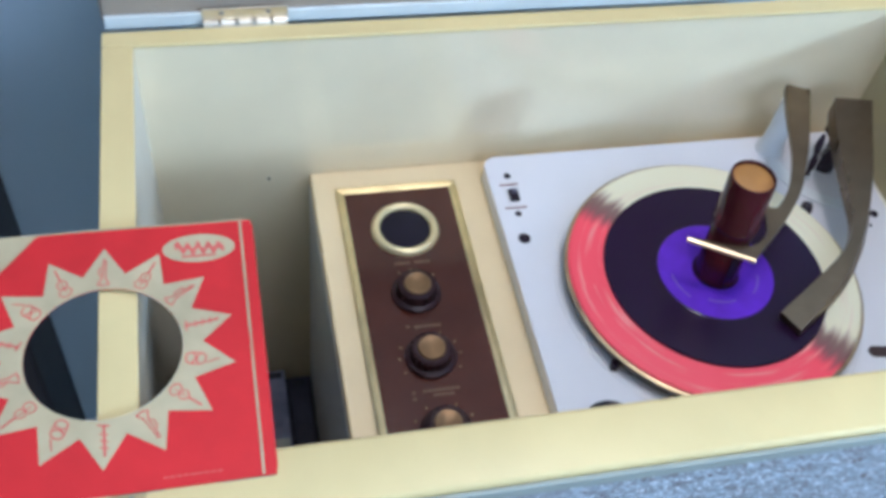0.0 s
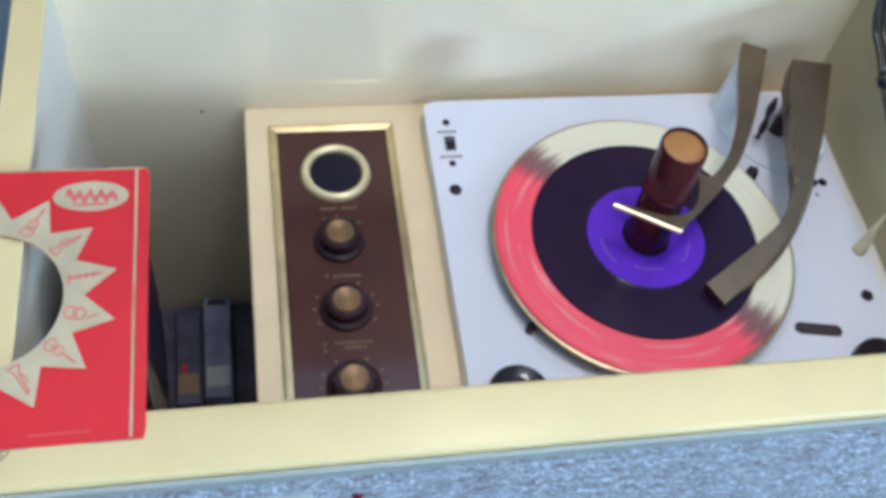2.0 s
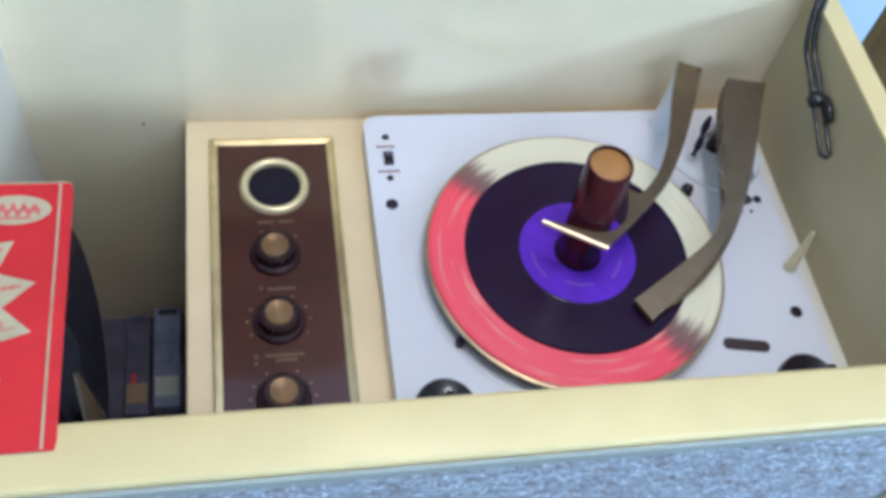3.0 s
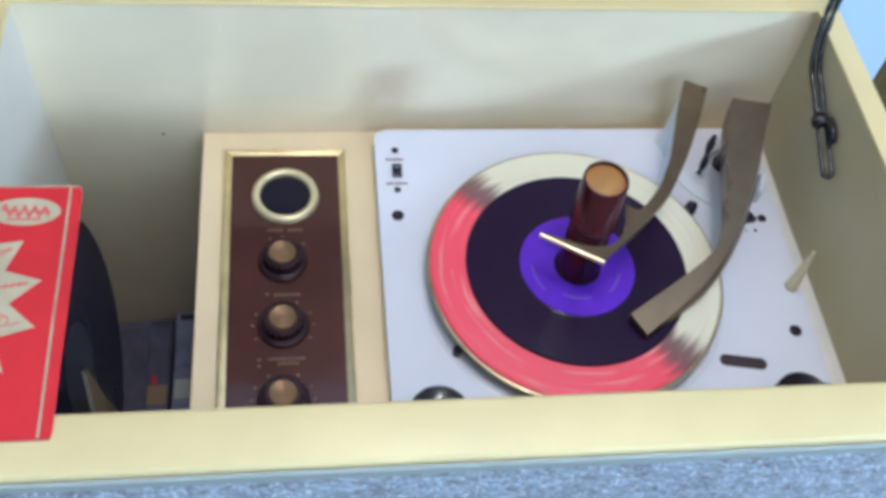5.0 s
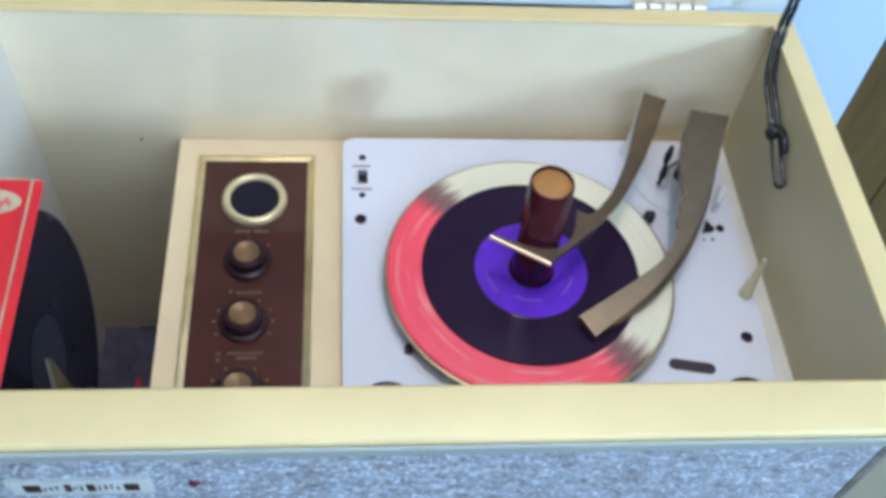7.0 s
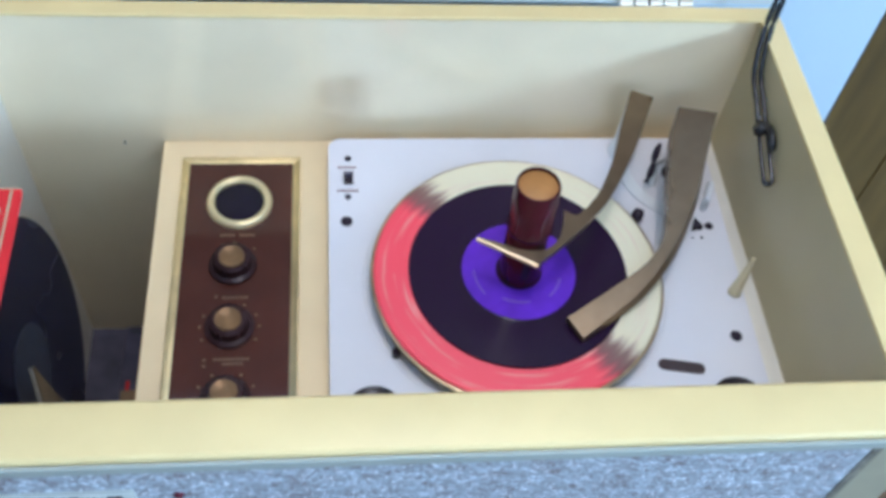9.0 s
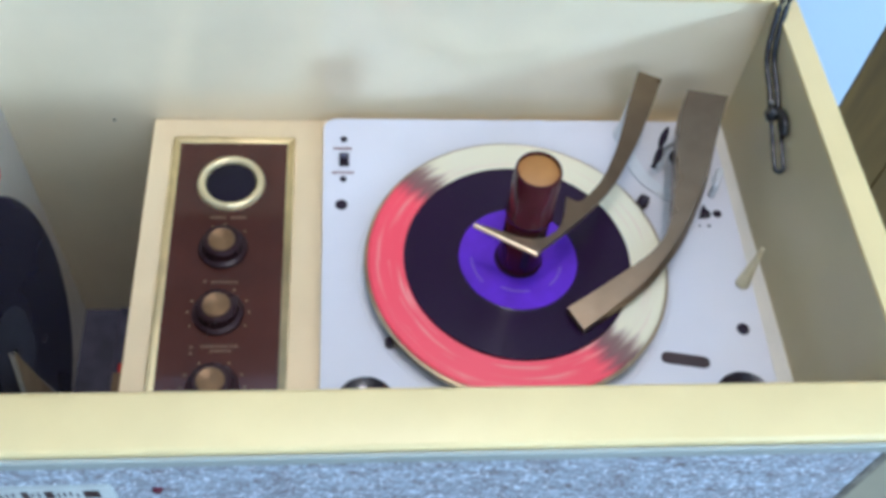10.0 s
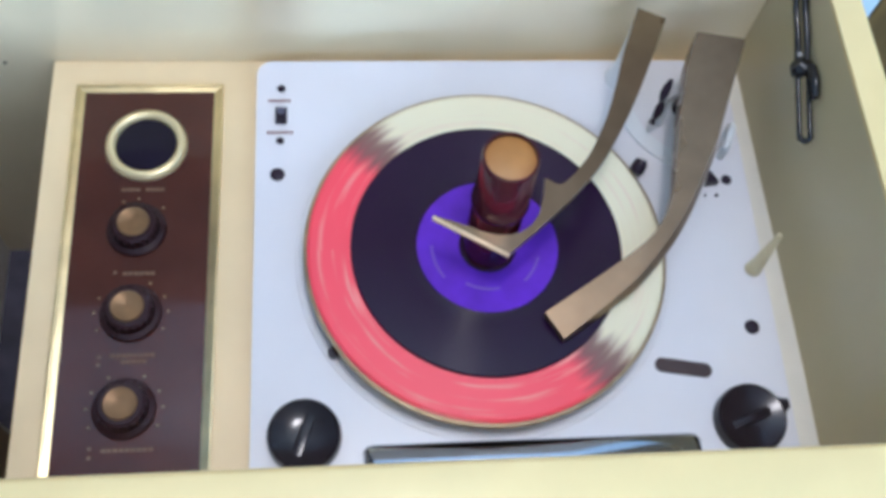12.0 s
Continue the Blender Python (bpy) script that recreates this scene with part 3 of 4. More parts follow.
part("rivet", lathe([(0, 0.0015), (0.0018, 0.001), (0.002, 0)], (0.1965, 0.0935, 0.7945), 12), STEEL, cord)

# ---- record changer ----
chg = thing("record_changer", (0.02, 0, ZP), "white enamelled record changer with bronze arms", "turntable")
part("base_plate", prism(rounded_rect(-0.150, 0.1885, -0.157, 0.155, 0.011), ZP, ZD, 0.0022, 3), DECK, chg, "white enamelled base plate", smooth=40)


def hole(x, y, r, m=BLACKP):
    return part("screw", lathe([(0, 0.0007), (r * 0.55, 0.0009), (r, 0.0003), (r, -0.0005)], (x, y, ZD + 0.0002), 20), m, chg, smooth=50)


for x, y, r in ((-0.133, 0.132, 0.0030), (-0.1335, 0.090, 0.0028), (-0.1350, 0.064, 0.0050), (0.1722, -0.0535, 0.0050), (0.174, 0.0552, 0.0038), (0.165, 0.0432, 0.0014), (0.157, 0.0432, 0.0009)):
    hole(x, y, r)
part("switch", box(-0.1368, -0.1288, 0.1030, 0.1155, ZD, ZD + 0.003, 0.0006), BLACKP, chg, "small black slide switch")
part("switch_nub", box(-0.1352, -0.1305, 0.1095, 0.1140, ZD + 0.003, ZD + 0.0052, 0.0006), TAPEDARK, chg)
for x0, n, y in ((-0.1415, 6, 0.1210), (-0.1425, 7, 0.0955)):
    for i in range(n):
        part("print", box(x0 + i * 0.0026, x0 + i * 0.0026 + 0.0019, y, y + 0.0022, ZD + 0.0001, ZD + 0.0004), INK, chg)

part("well_ring", lathe([(0.1175, 0.0), (0.1190, 0.0004), (0.1215, 0.0007), (0.1230, 0.0004), (0.1236, -0.0005)], (0, 0, ZD), 96), DECK, chg, "raised ring round the platter", smooth=50)
plat = part("platter", lathe([(0, 0.003), (0.1120, 0.003), (0.1150, 0.0042), (0.1163, 0.0070), (0.1163, 0.0118), (0, 0.0118)], (0, 0, ZD), 96), PLATEDGE, chg, "dark edged platter", smooth=35)
part("rim", lathe([(0.1130, 0.0117), (0.1165, 0.0117), (0.1176, 0.0124), (0.1176, 0.0136), (0.1165, 0.0142), (0, 0.0142)], (0, 0, ZD), 96), RIMGOLD, plat, "thin worn gold platter rim", smooth=40)
part("hub", lathe([(0, 0), (0.09, 0), (0.09, 0.0045), (0, 0.0045)], (0, 0, ZD), 48), DARK, plat)
zm = ZD + 0.0143
tt = lathe([(0, 0), (0.1148, 0), (0.1152, 0.0012), (0.1140, 0.0024), (0.112, 0.0028), (0, 0.0028)], (0, 0, zm), 96)
mt = part("mat", tt, TWOTONE, plat, "turntable mat half red and half cream", smooth=35)
mt.data.transform(Matrix.Translation((0.02, 0, ZP - zm)))
mt.location = (-0.02, 0, zm - ZP)
part("stop_lug", tube([(-0.0995, -0.0640, ZD), (-0.0995, -0.0640, ZD + 0.007)], 0.0035, 12), BLACKP, chg)

# spindle for large-hole records, leaning slightly back
def lean(bm):
    for v in bm.verts:
        k = (v.co.z - ZD) / 0.115
        v.co.x += 0.0032 * k
        v.co.y += -0.002 + 0.0138 * k
    return bm


spd = part("spindle", lean(lathe([(0, 0.016), (0.0166, 0.016), (0.0160, 0.0690), (0.0150, 0.0705), (0, 0.0705)], (0, 0, ZD), 48)), SPINDLE, chg, "dark red plastic stacking spindle", smooth=40)
part("collar", lean(lathe([(0.0148, 0.0692), (0.0168, 0.0694), (0.0177, 0.0706), (0.0179, 0.0722), (0.0175, 0.0745), (0.0170, 0.0780), (0.0169, 0.1118), (0.0163, 0.1138), (0.0150, 0.1138), (0.0148, 0.1123)], (0, 0, ZD), 48)), SPINDLE, spd, smooth=40)
part("cap", lean(lathe([(0.0150, 0.1113), (0.0110, 0.1124), (0, 0.1126)], (0, 0, ZD), 48)), TAN, spd, "tan spindle cap", smooth=40)
part("blade", lean(box(-0.003, 0.003, -0.0186, -0.0172, ZD + 0.030, ZD + 0.052, 0.0005)), BLACKP, spd)

# arms
def outline(left, right, mid=()):
    a = [tuple(p)[:2] for p in smooth_line([(*p, 0) for p in left])]
    b = [tuple(p)[:2] for p in smooth_line([(*p, 0) for p in right])]
    return a + list(mid) + b[::-1]


def top_b(x, y):
    return 0.727 + 0.202 * (y + 0.058)


arm_l = [(0.1458, 0.1325), (0.1375, 0.112), (0.1285, 0.075), (0.1225, 0.042), (0.116, 0.016), (0.102, -0.004), (0.076, -0.0225), (0.031, -0.050)]
arm_r = [(0.1795, 0.1270), (0.1678, 0.0945), (0.1560, 0.061), (0.1438, 0.035), (0.1315, 0.0130), (0.1145, -0.0105), (0.088, -0.0370), (0.042, -0.067)]
inset = (0.0010, 0.0020, 0.0030, 0.0036, 0.0040, 0.0040, 0.0034, 0.0006)
arm_t = [tuple(Vector(r) + (Vector(l) - Vector(r)).normalized() * k) for l, r, k in zip(arm_l, arm_r, inset)]
body = prism(outline(arm_l, arm_r), lambda x, y: top_b(x, y) - 0.0065 - 0.075 * max(0.0, y + 0.02), top_b)
body.verts.ensure_lookup_table()
upper = outline(arm_l, arm_t)
for v, (x, y) in zip(list(body.verts)[len(upper):], upper):
    v.co.x, v.co.y, v.co.z = x, y, top_b(x, y)
arm = part("tone_arm", bevel(body, 0.0008, 2), BRONZE, chg, "bronze painted curved tone arm", smooth=30)
cart = box(-0.013, 0.013, -0.0060, 0.0060, -0.0125, -0.0068, 0.001)
bmesh.ops.transform(cart, matrix=Matrix.Translation((0.054, -0.0455, 0.7325)) @ Matrix.Rotation(radians(33), 4, "Z"), verts=cart.verts)
part("cartridge", cart, BLACKP, arm)
part("stylus", lathe([(0, 0), (0.0006, 0.003), (0.001, 0.005)], (0.040, -0.0535, ZD + 0.0186), 8), STEEL, arm)
part("pivot_post", lathe([(0.009, 0), (0.0085, 0.004), (0.0065, 0.006), (0.0060, 0.048), (0, 0.048)], (0.153, 0.1135, ZD), 24), BLACKP, arm, "black pivot post", smooth=40)
part("gimbal", box(0.146, 0.169, 0.100, 0.127, 0.733, 0.744, 0.001), BLACKP, arm)

ring = [(0.0292, 0.010), (0.0252, -0.002), (0.0200, -0.0090), (0.013, -0.0138), (0.0055, -0.0152), (-0.002, -0.0150), (-0.010, -0.0127), (-0.018, -0.0090), (-0.028, -0.0050)]
la = [(0.1070, 0.1500), (0.0940, 0.1175), (0.0860, 0.0940), (0.0785, 0.0735), (0.0720, 0.0590), (0.0625, 0.0410), (0.0545, 0.0305), (0.0470, 0.0225), (0.0400, 0.0180), (0.0315, 0.0225)]
ra = [(0.1250, 0.1415), (0.1105, 0.1090), (0.0955, 0.0780), (0.0818, 0.0535), (0.0680, 0.0320), (0.0535, 0.0155), (0.0420, 0.0040), (0.0270, -0.0095), (0.0055, -0.0275)]
hold = part("hold_arm", bevel(prism(outline(la, ra, ring + [(-0.0385, -0.0015)]), lambda x, y: 0.7642 - 0.05 * max(0.0, y - 0.06), lambda x, y: 0.7678), 0.0006, 2), BRONZE, chg, "bronze painted record hold-down arm", smooth=30)
lip = tube([(-0.0385, -0.0022, 0.7660), (0.0052, -0.0280, 0.7660)], 0.0019, 8)
part("lip", lip, LIPGOLD, hold, "bright worn gold front lip")
part("post", lathe([(0.0128, 0), (0.0120, 0.003), (0.0098, 0.012), (0.0085, 0.045), (0.0082, 0.058), (0, 0.058)], (0.111, 0.1385, ZD), 28), WHITEP, hold, "white plastic post", smooth=40)

# small levers and stops on the base plate
trip = part("trip_lever", tube(smooth_line([(0.1274, 0.1034, 0.7520), (0.1258, 0.1010, 0.7430), (0.1252, 0.0995, 0.7345), (0.1262, 0.0985, 0.7270), (0.1250, 0.0965, 0.7190), (0.1236, 0.0945, 0.7125)], 4), 0.0022, 8, lambda u: 0.65 + 0.9 * abs(math.sin(2.2 * math.pi * u))), BLACKP, chg, "thin black bent lever", smooth=60)
part("link", tube([(0.1258, 0.0990, 0.7280), (0.1400, 0.1060, 0.7300), (0.1500, 0.1110, 0.7320)], 0.0016, 8), STEEL, trip)
part("lever_stand", lathe([(0.004, 0), (0.003, 0.003), (0.0022, 0.0275), (0, 0.0275)], (0.1325, 0.1025, ZD), 14), WHITEP, chg, smooth=40)
arcp = [(0.165 + 0.062 * math.cos(radians(a)), 0.122 + 0.062 * math.sin(radians(a))) for a in range(150, 262, 8)]
arcq = [(0.165 + 0.051 * math.cos(radians(a)), 0.122 + 0.051 * math.sin(radians(a))) for a in range(150, 262, 8)]
part("arc_plate", prism(arcp + arcq[::-1], ZD, ZD + 0.0022, 0.0006), WHITEP, chg, "raised white curved arm guide", smooth=30)
part("stop", tube([(0.1085, 0.0600, ZD + 0.003), (0.1105, 0.0620, ZD + 0.004), (0.1125, 0.0650, ZD + 0.007), (0.1135, 0.0675, ZD + 0.009)], 0.0050, 14, lambda u: 0.55 + 0.5 * math.sin(math.pi * (0.15 + 0.75 * u))), BLACKP, chg, "black rubber stop", smooth=40)
part("wedge", prism([(0.1570, 0.0500), (0.1668, 0.0512), (0.1610, 0.0605)], ZD, ZD + 0.006, 0.0008), BLACKP, chg)
part("arm_clip", tube(smooth_line([(0.1725, 0.074, ZD), (0.1725, 0.074, ZD + 0.014), (0.176, 0.082, ZD + 0.0155), (0.1795, 0.090, ZD + 0.014), (0.1795, 0.090, ZD)], 4), 0.0030, 10), WHITEP, chg, "clear arm rest clip", smooth=60)
part("speed_lever", tube([(0.1800, -0.0130, ZD + 0.001), (0.1813, -0.0115, ZD + 0.013), (0.1830, -0.0090, ZD + 0.028), (0.1846, -0.0065, ZD + 0.041)], 0.0056, 14, lambda u: 1.0 - 0.72 * u), IVORY, chg, "ivory pointed lever", smooth=50)
ca, sa = (0.1085, -0.0772), (0.1355, -0.0818)
cap = [(ca[0] + 0.0048 * math.cos(radians(a)), ca[1] + 0.0048 * math.sin(radians(a))) for a in range(80, 261, 15)] + [(sa[0] + 0.0048 * math.cos(radians(a)), sa[1] + 0.0048 * math.sin(radians(a))) for a in range(-100, 81, 15)]
part("slot_cover", prism(cap, ZD - 0.0005, ZD + 0.0008), SLOTB, chg, "dark brown oblong slot")


def corner_knob(x, y, turn):
    k = part("control_knob", lathe([(0, 0.0065), (0.006, 0.0066), (0.013, 0.0074), (0.0188, 0.0094), (0.0202, 0.0098), (0.0216, 0.0088), (0.0225, 0.004), (0.0225, 0)], (x, y, ZD), 48), BAKELITE, chg, "black control knob", smooth=40)
    m = Matrix.Translation((x, y, ZD)) @ Matrix.Rotation(radians(turn), 4, "Z")
    g = box(-0.0150, 0.0150, -0.0036, 0.0036, 0.0046, 0.0075, 0.0027, segs=4)
    bmesh.ops.transform(g, matrix=m, verts=g.verts)
    part("grip", g, BAKELITE, k, smooth=60)
    t = prism([(0.020, -0.006), (0.0265, -0.003), (0.0275, 0.002), (0.020, 0.006)], 0.003, 0.008, 0.001)
    bmesh.ops.transform(t, matrix=m, verts=t.verts)
    part("pointer", t, BAKELITE, k)


corner_knob(-0.1175, -0.1155, 250)
corner_knob(0.1580, -0.1155, 20)
# half-round chrome bar with its ends drawn in
bar = bmesh.new()
rows = []
for ex, k in ((-0.0825, 0.80), (-0.0800, 0.95), (-0.0760, 1.0), (0.1190, 1.0), (0.1230, 0.95), (0.1255, 0.80)):
    rows.append([bar.verts.new((ex, -0.1380 - 0.0165 * k * math.cos(radians(a)), ZD + 0.0075 * (k - 0.75) * 4 * math.sin(radians(a)))) for a in range(0, 181, 12)])
for p, q in zip(rows, rows[1:]):
    for i in range(len(p) - 1):
        bar.faces.new((p[i], p[i + 1], q[i + 1], q[i]))
bar.faces.new(rows[0])
bar.faces.new(rows[-1][::-1])
part("trim_bar", bar, CHROME, chg, "polished half-round chrome bar", smooth=50)

# ---- the record on the platter ----
rz = ZD + 0.0173
rec = thing("record", (0, 0, rz), "black seven inch record with purple label on the platter", "record")
part("disc", lathe([(0.014, 0), (0.0872, 0), (0.0876, 0.0008), (0.0868, 0.0017), (0.0850, 0.0015), (0.0560, 0.0015), (0.0535, 0.0011), (0.0470, 0.0011), (0.0460, 0.0015), (0.014, 0.0015)], (0, 0, rz), 128), VINYL, rec, smooth=20)
lab = part("label", lathe([(0.0186, 0), (0.0455, 0), (0.0455, 0.0003), (0.0186, 0.0003)], (0, 0, rz + 0.0016), 72), LABEL, rec, "purple paper label")
for a, r, n in ((200, 0.036, 9), (330, 0.033, 8), (262, 0.030, 10)):
    for i in range(n):
        w = radians(a + (i - n / 2) * 4.2)
        g = box(-0.0008, 0.0008, -0.0011, 0.0011, 0.0004, 0.0006)
        bmesh.ops.transform(g, matrix=Matrix.Translation((0, 0, rz + 0.0016)) @ Matrix.Rotation(w, 4, "Z") @ Matrix.Translation((r, 0, 0)), verts=g.verts)
        part("print", g, LILAC, lab)

# ---- radio panel ----
rad = thing("radio_panel", (-0.226, 0, ZP), "glossy brown radio panel in a gold frame", "radio")
part("panel", box(-0.2700, -0.1808, -0.1500, 0.1398, ZP + 0.0002, ZP + 0.0018, 0.0003), BROWN, rad, "glossy dark brown panel")


def frame_strip(p, q, n):
    """A sloped gold border from p to q; n points inward."""
    a, b = Vector((*p, 0)), Vector((*q, 0))
    d = (b - a).normalized()
    nn = Vector((*n, 0))
    prof = [(0.0, 0.0), (0.0, 0.0030), (0.0012, 0.0034), (0.0020, 0.0032), (0.0024, 0.0024), (0.0072, 0.0012), (0.0072, 0.0)]
    bm = bmesh.new()
    rows = [[bm.verts.new(e + nn * w + d * (w * s) + Vector((0, 0, ZP + 0.0003 + h))) for w, h in prof] for e, s in ((a, 1), (b, -1))]
    for i in range(len(prof)):
        j = (i + 1) % len(prof)
        bm.faces.new((rows[0][i], rows[0][j], rows[1][j], rows[1][i]))
    bm.faces.new(rows[0])
    bm.faces.new(rows[1][::-1])
    return part("frame_strip", bm, GOLD, rad, smooth=20)


gx0, gx1, gy0, gy1 = -0.2762, -0.1745, -0.156, 0.1457
frame_strip((gx0, gy1), (gx1, gy1), (0, -1))
frame_strip((gx1, gy0), (gx0, gy0), (0, 1))
frame_strip((gx0, gy0), (gx0, gy1), (1, 0))
frame_strip((gx1, gy1), (gx1, gy0), (-1, 0))
dial = part("dial_ring", lathe([(0.0205, 0.0016), (0.0208, 0.0040), (0.0222, 0.0058), (0.0250, 0.0062), (0.0270, 0.0046), (0.0278, 0.0016)], (-0.2255, 0.0965, ZP), 72), RINGGOLD, rad, "pale gold dial ring", smooth=50)
part("dial_glass", lathe([(0, 0.0032), (0.014, 0.0029), (0.0206, 0.0022), (0.0206, 0.0016)], (-0.2255, 0.0965, ZP), 48), LENS, dial, "dark dial glass", smooth=50)


def radio_knob(y, dots, extra):
    c = (-0.2280, y, ZP + 0.0018)
    k = part("knob", lathe([(0.0193, 0), (0.0196, 0.0015), (0.0190, 0.0028), (0.0158, 0.0042), (0.0145, 0.0118), (0.0131, 0.0129), (0, 0.0129)], c, 48), KNOBP, rad, "black knob with brass cap", smooth=35)
    part("cap", lathe([(0.0106, 0.0124), (0.0104, 0.0137), (0.0098, 0.0141), (0.0086, 0.0136), (0, 0.0139)], c, 40), KNOBTOP, k, "brushed brass cap", smooth=50)
    for i in range(20):
        w = 2 * math.pi * i / 20
        g = box(-0.0006, 0.0006, -0.0011, 0.0011, 0.0045, 0.0116)
        bmesh.ops.transform(g, matrix=Matrix.Translation(c) @ Matrix.Rotation(w, 4, "Z") @ Matrix.Translation((0.0149, 0, 0)), verts=g.verts)
        part("ridge", g, KNOBP, k)
    for a in dots:
        part("dot", lathe([(0, 0.0004), (0.0007, 0.0003), (0.0008, 0)], (c[0] + 0.0232 * math.cos(radians(a)), c[1] + 0.0232 * math.sin(radians(a)), c[2] + 0.0001), 10), DOTGILT, rad)
    for x0, yy, n, w in extra:
        for i in range(n):
            part("print", box(x0 + i * w * 1.25, x0 + i * w * 1.25 + w, yy, yy + 0.0022, c[2] + 0.0001, c[2] + 0.0004), GILT, rad)


radio_knob(0.0320, (45, 90, 115), [(-0.2400, 0.0610, 4, 0.0026), (-0.2240, 0.0610, 4, 0.0026)])
radio_knob(-0.0270, (-28, 2, 28, 152, 178, 208, 62), [(-0.2410, 0.0005, 1, 0.0020), (-0.2350, -0.0005, 6, 0.0028)])
radio_knob(-0.0898, (-28, 2, 28, 152, 178, 208, 62, 118), [(-0.2390, -0.0565, 8, 0.0028), (-0.2320, -0.0605, 5, 0.0026), (-0.2470, -0.0570, 1, 0.0024), (-0.2470, -0.0620, 1, 0.0024), (-0.2400, -0.1165, 9, 0.0028), (-0.2480, -0.1150, 1, 0.0022), (-0.2480, -0.1205, 1, 0.0022)])

# ---- things in the compartment ----
def tape_box(x0, x1, y0, y1, h, m, label, ticket):
    t = thing("tape_box", ((x0 + x1) / 2, (y0 + y1) / 2, 0.36), label, "tape box", "tape boxes in the compartment")
    part("case", box(x0, x1, y0, y1, 0.36, 0.36 + h, 0.0015), m, t)
    part("ticket", box(x0 + 0.002, x1 - 0.002, y0 + 0.012, y0 + 0.034, 0.36 + h, 0.36 + h + 0.0004), ticket, t)
    part("spine", box(x0 + 0.004, x1 - 0.004, y1 - 0.010, y1 - 0.003, 0.36 + h, 0.36 + h + 0.0004), GREYCARD, t)
    return t


tape_box(-0.3505, -0.3235, 0.050, 0.166, 0.022, TAPEBLUE, "blue grey plastic tape box with white ticket", PALE)
t2 = tape_box(-0.3790, -0.3545, 0.046, 0.160, 0.018, TAPEDARK, "dark plastic tape box with a red mark", KRAFT)
part("mark", box(-0.3725, -0.3685, 0.080, 0.091, 0.378, 0.3785), SLEEVE, t2)
tape_box(-0.3200, -0.2985, 0.030, 0.160, 0.012, TAPEDARK, "dark plastic tape box beside the divider", DARK)

# black record on edge, leaning on the left board
std = thing("standing_record", (-0.385, -0.042, 0.533), "black record standing on edge in the compartment", "record")
tilt = Matrix.Translation((-0.3815, -0.045, 0.658)) @ Matrix.Rotation(radians(-6), 4, "Y") @ Matrix.Rotation(radians(90), 4, "Y")
for nm, prof, m in (("disc", [(0.004, -0.001), (0.119, -0.001), (0.1195, 0), (0.119, 0.001), (0.004, 0.001)], SHELLAC), ("label", [(0.004, 0.0012), (0.036, 0.0012), (0.036, 0.0016), (0.004, 0.0016)], GREYCARD)):
    g = lathe(prof, (0, 0, 0), 72)
    bmesh.ops.transform(g, matrix=tilt, verts=g.verts)
    part(nm, g, m, std, smooth=30)
card = thing("card_sleeve", (-0.372, -0.09, 0.36), "brown card sleeve with pale edge standing in the compartment", "sleeve")
tri = [(-0.100, 0.36), (-0.046, 0.36), (-0.046, 0.575), (-0.068, 0.704), (-0.080, 0.660), (-0.100, 0.55)]
for nm, m, off, k in (("card", KRAFT, 0.0, 1.0), ("edge", CARDEDGE, -0.0012, 1.0)):
    g = prism([(y, z) for y, z in tri] if nm == "card" else [(y + (-0.004 if y < -0.06 else 0.004), z + (0.006 if z > 0.4 else 0)) for y, z in tri], 0, 0.001)
    bmesh.ops.transform(g, matrix=Matrix(((0, 0, 1, -0.3660 + off), (1, 0, 0, 0), (0, 1, 0, 0), (0, 0, 0, 1))), verts=g.verts)
    part(nm, g, m, card)

# ---- the record sleeve lying over the left corner ----
SX0, SX1, SY0, SY1 = -0.5275, -0.3500, -0.1775, -0.0050
HX, HY, HR = -0.4375, -0.0910, 0.0425
slv = thing("record_sleeve", (HX, HY, ZR), "red paper record sleeve with cream starburst round its hole", "sleeve")


def sheet_z(x, y):
    u, v = (x - HX) / 0.09, (y - HY) / 0.087
    return ZR + 0.0012 + 0.0012 * max(0, v) ** 2 - 0.0015 * max(0, u) * max(0, -v) + 0.0006 * math.sin(3 * u + 2 * v)


def sheet(inner, outer, z, thick, rings=5, n=168):
    """A flat sheet between two closed outlines given as radius by angle."""
    bm = bmesh.new()
    lev = []
    for dz in (0, thick):
        rows = []
        for k in range(rings + 1):
            row = []
            for i in range(n):
                a = radians(90) + 2 * math.pi * i / n
                r = inner(a) + (outer(a) - inner(a)) * k / rings
                x, y = HX + r * math.cos(a), HY + r * math.sin(a)
                row.append(bm.verts.new((x, y, sheet_z(x, y) + z + dz)))
            rows.append(row)
        lev.append(rows)
    for s, rows in enumerate(lev):
        for a, b in zip(rows, rows[1:]):
            for i in range(n):
                bm.faces.new((a[i], a[(i + 1) % n], b[(i + 1) % n], b[i]))
    for k in (0, rings):
        for i in range(n):
            bm.faces.new((lev[0][k][i], lev[0][k][(i + 1) % n], lev[1][k][(i + 1) % n], lev[1][k][i]))
    return bm


def square(x0, x1, y0, y1):
    def f(a):
        c, s = math.cos(a), math.sin(a)
        rx = ((x1 - HX) / c) if c > 1e-9 else ((x0 - HX) / c if c < -1e-9 else 9)
        ry = ((y1 - HY) / s) if s > 1e-9 else ((y0 - HY) / s if s < -1e-9 else 9)
        return min(rx, ry)
    return f


def star(a):
    u = (math.degrees(a) - 90) / (360 / 14) % 1.0
    k = (1 - abs(2 * u - 1)) * math.pi / 14      # angle from the tip towards the valley
    tip, low, half = 0.0722, 0.0535, math.pi / 14
    return tip * low * math.sin(half) / (tip * math.sin(k) + low * math.sin(half - k))


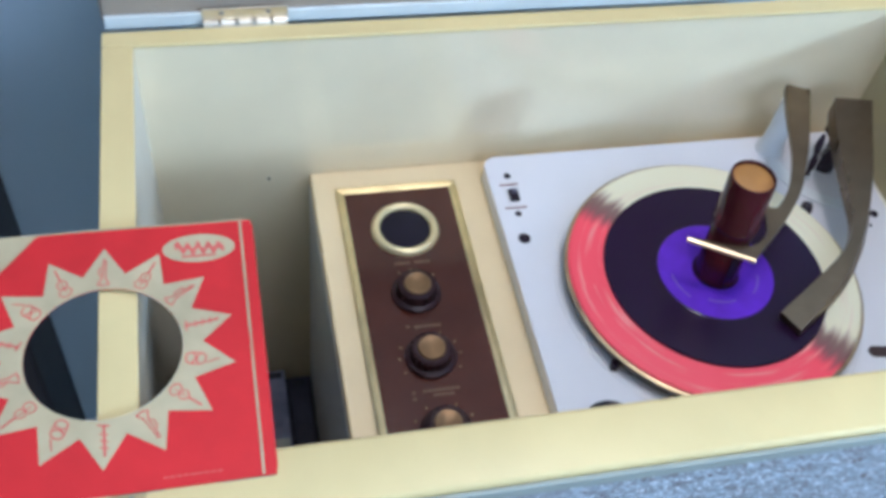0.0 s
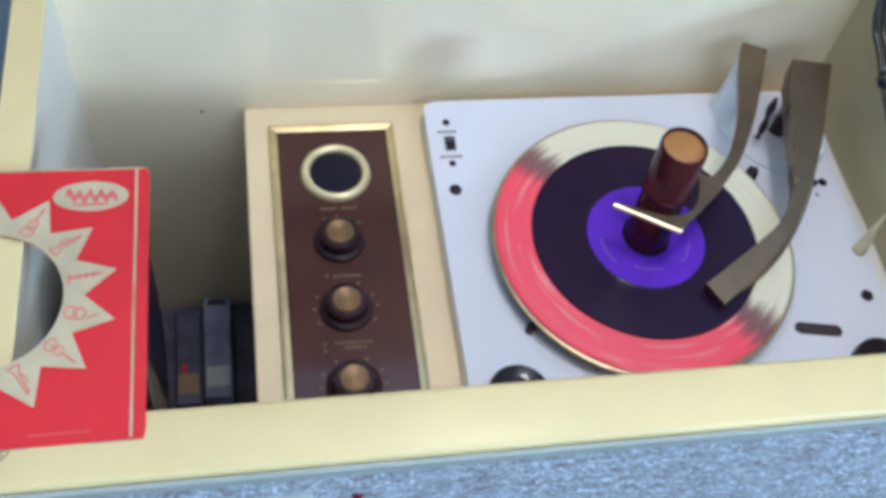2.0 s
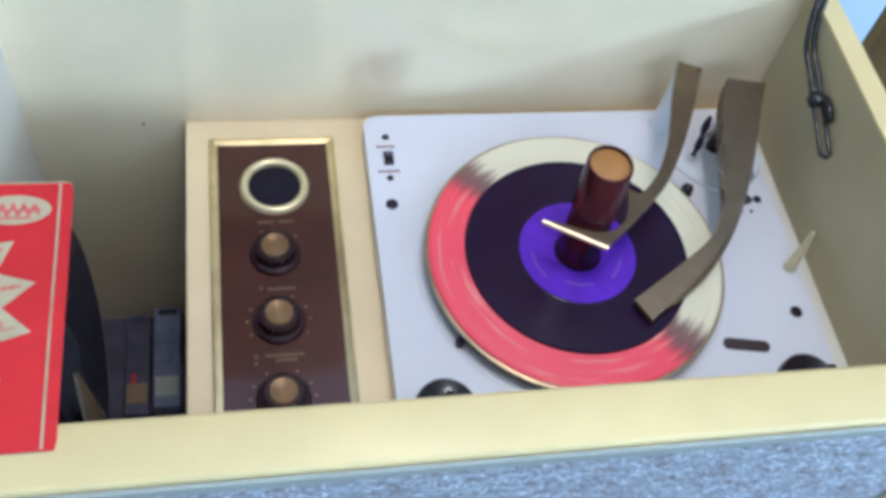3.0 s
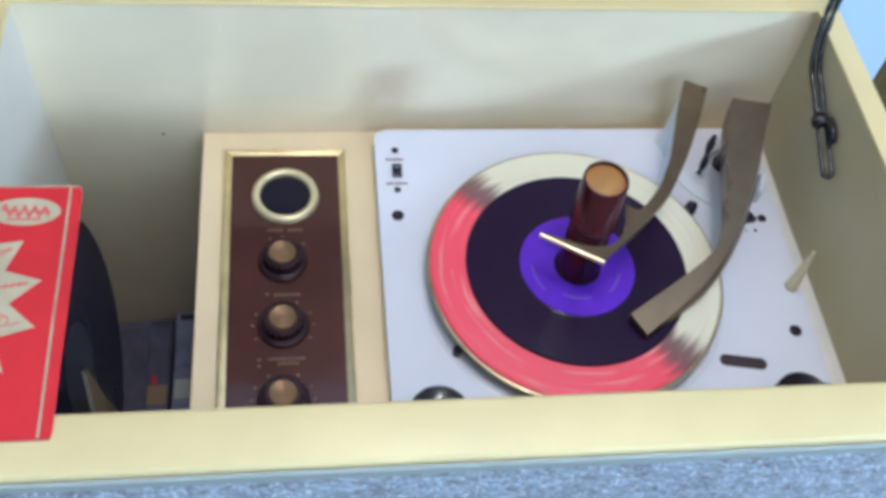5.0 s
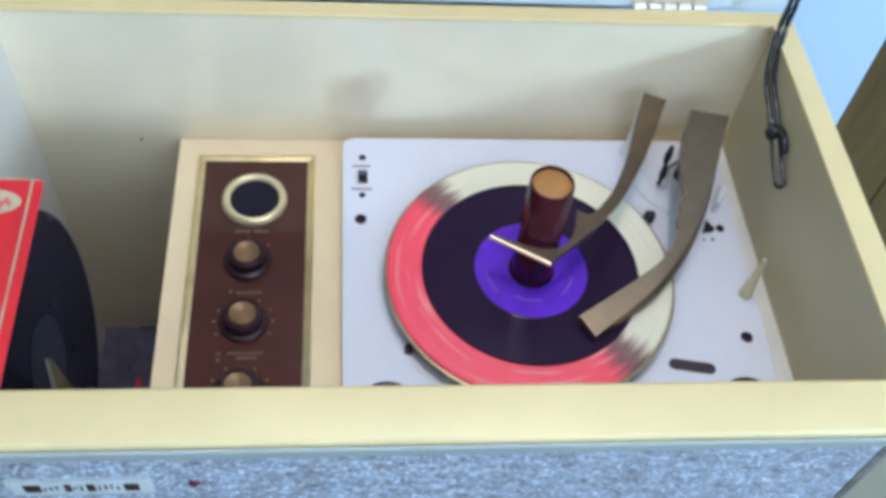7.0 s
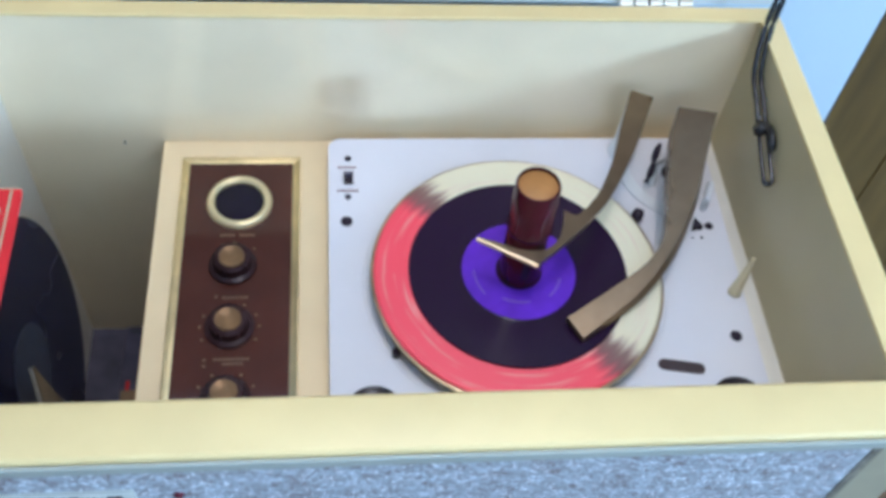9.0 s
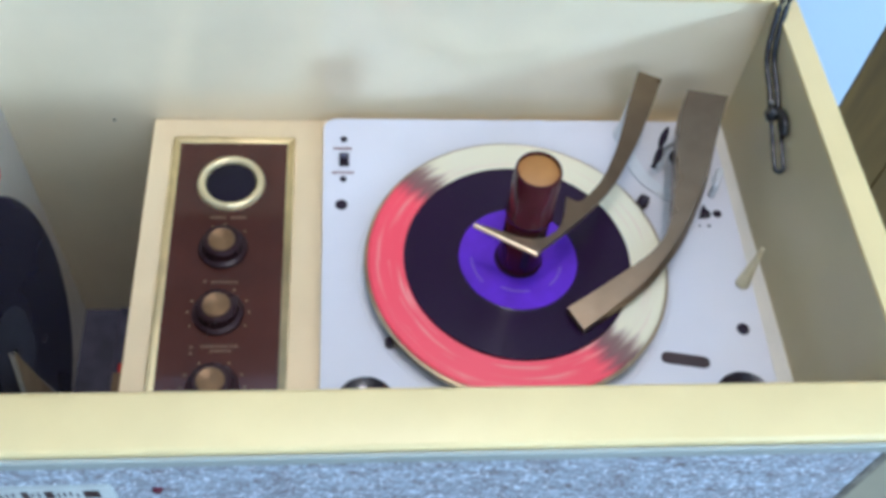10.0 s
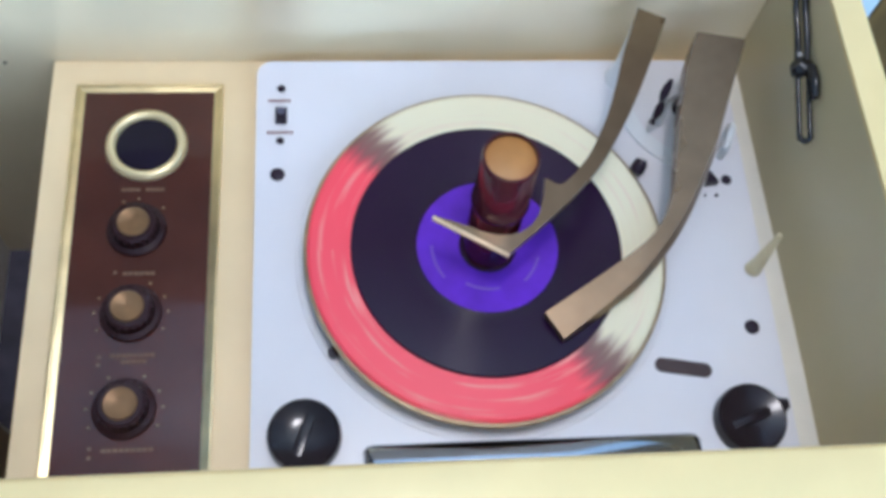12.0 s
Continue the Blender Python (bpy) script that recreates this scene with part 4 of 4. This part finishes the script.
part("back_sheet", sheet(lambda a: HR + 0.0008, square(SX0, SX1 - 0.001, SY0 - 0.0006, SY1 + 0.0022), 0.0, 0.0003), PAPER, slv, "cream back sheet")


def cut_corner(a):
    """The front sheet's outline, with its far corner torn off slantwise."""
    k = -0.781 * math.cos(a) + 0.625 * math.sin(a)
    r = square(SX0, SX1, SY0, SY1)(a)
    return min(r, 0.0837 / k) if k > 0.1 else r


front = part("front_sheet", sheet(lambda a: HR, cut_corner, 0.0010, 0.0003), SLEEVE, slv, "red printed front sheet")
part("starburst", sheet(lambda a: HR + 0.0001, star, 0.0014, 0.00015, 3), PAPER, front, "cream starburst print")


def decal(name, pts, m, dz=0.0015):
    """A thin print on the front sheet."""
    bm = bmesh.new()
    lo = [bm.verts.new((x, y, sheet_z(x, y) + dz)) for x, y in pts]
    hi = [bm.verts.new((x, y, sheet_z(x, y) + dz + 0.00012)) for x, y in pts]
    bm.faces.new(lo[::-1])
    bm.faces.new(hi)
    for i in range(len(pts)):
        j = (i + 1) % len(pts)
        bm.faces.new((lo[i], lo[j], hi[j], hi[i]))
    return part(name, bm, m, front)


ys = [SY0 + 0.001 + (SY1 - SY0 - 0.0015) * i / 20 for i in range(21)]
decal("stripe", [(-0.3582, y) for y in ys] + [(-0.3567, y) for y in ys[::-1]], PAPER)
OXC, OYC = -0.3830, -0.0240
decal("oval", [(OXC + 0.0213 * math.cos(2 * math.pi * i / 32), OYC + 0.0106 * math.sin(2 * math.pi * i / 32)) for i in range(32)], PAPER)
wave = [(OXC - 0.0140 + 0.0012 * i, OYC + 0.0022 + 0.0034 * math.sin(i * 1.25) * (1 - abs(i - 11.5) / 22) + (0.002 if i < 4 else 0)) for i in range(25)]
decal("scroll", wave + [(x, y - 0.0052) for x, y in wave[::-1]], PINK, 0.0018)
decal("underline", [(OXC - 0.010, OYC - 0.0068), (OXC + 0.010, OYC - 0.0068), (OXC + 0.010, OYC - 0.0055), (OXC - 0.010, OYC - 0.0055)], PINK, 0.0018)
rng = random.Random(4)


def stroke(pts, w, to):
    """A thin drawn line through points (r, t) on a ray of the star."""
    q = [Vector(to(*p)) for p in pts]
    a, b = [], []
    for k, v in enumerate(q):
        d = (q[min(k + 1, len(q) - 1)] - q[max(k - 1, 0)]).normalized()
        n = Vector((-d.y, d.x)) * w / 2
        a.append(tuple(v + n))
        b.append(tuple(v - n))
    decal("motif", a + b[::-1], PINK, 0.0017)


for i in range(14):
    a = radians(90 + i * 360 / 14)
    ca, sa = math.cos(a), math.sin(a)
    tl = rng.uniform(-0.10, 0.10)

    def to(r, t):
        t = t + (r - 0.053) * tl
        return (HX + r * ca - t * sa, HY + r * sa + t * ca)
    kind = i % 4
    if kind == 0:      # a horn
        stroke([(0.046, -0.0034), (0.050, -0.0010), (0.064, -0.0005)], 0.0008, to)
        stroke([(0.046, 0.0034), (0.050, 0.0012), (0.064, 0.0006)], 0.0008, to)
        stroke([(0.046, -0.0034), (0.0452, 0.0), (0.046, 0.0034)], 0.0009, to)
        stroke([(0.0515, 0.0012), (0.053, 0.0030), (0.057, 0.0030), (0.0585, 0.0008)], 0.0007, to)
    elif kind == 1:    # a fiddle
        for c, w in ((0.0480, 0.0036), (0.0535, 0.0028)):
            stroke([(c + 0.0030 * math.cos(v), w * math.sin(v)) for v in [math.pi * 2 * m / 12 for m in range(13)]], 0.0008, to)
        stroke([(0.0560, 0.0), (0.0655, 0.0002)], 0.0012, to)
        stroke([(0.047, 0.0), (0.055, 0.0)], 0.0006, to)
    elif kind == 2:    # drums
        for c in (0.0475, 0.0535):
            stroke([(c + 0.0026 * math.cos(v), 0.0036 * math.sin(v)) for v in [math.pi * 2 * m / 10 for m in range(11)]], 0.0009, to)
        stroke([(0.0475, 0.0036), (0.0535, 0.0036)], 0.0008, to)
        stroke([(0.0475, -0.0036), (0.0535, -0.0036)], 0.0008, to)
        stroke([(0.057, -0.0022), (0.063, 0.0012)], 0.0008, to)
    else:              # a pipe with keys
        stroke([(0.0455, 0.0006), (0.0645, 0.0002)], 0.0014, to)
        stroke([(0.0455, -0.0028), (0.0470, 0.0034)], 0.0010, to)
        for c in (0.0510, 0.0550, 0.0590):
            stroke([(c, -0.0018), (c + 0.001, 0.0024)], 0.0008, to)
for i in range(9):
    x = SX1 - 0.058 + i * 0.0034
    decal("print", [(x, SY0 + 0.0055), (x + 0.0026, SY0 + 0.0055), (x + 0.0026, SY0 + 0.0064), (x, SY0 + 0.0064)], PINK, 0.0016)
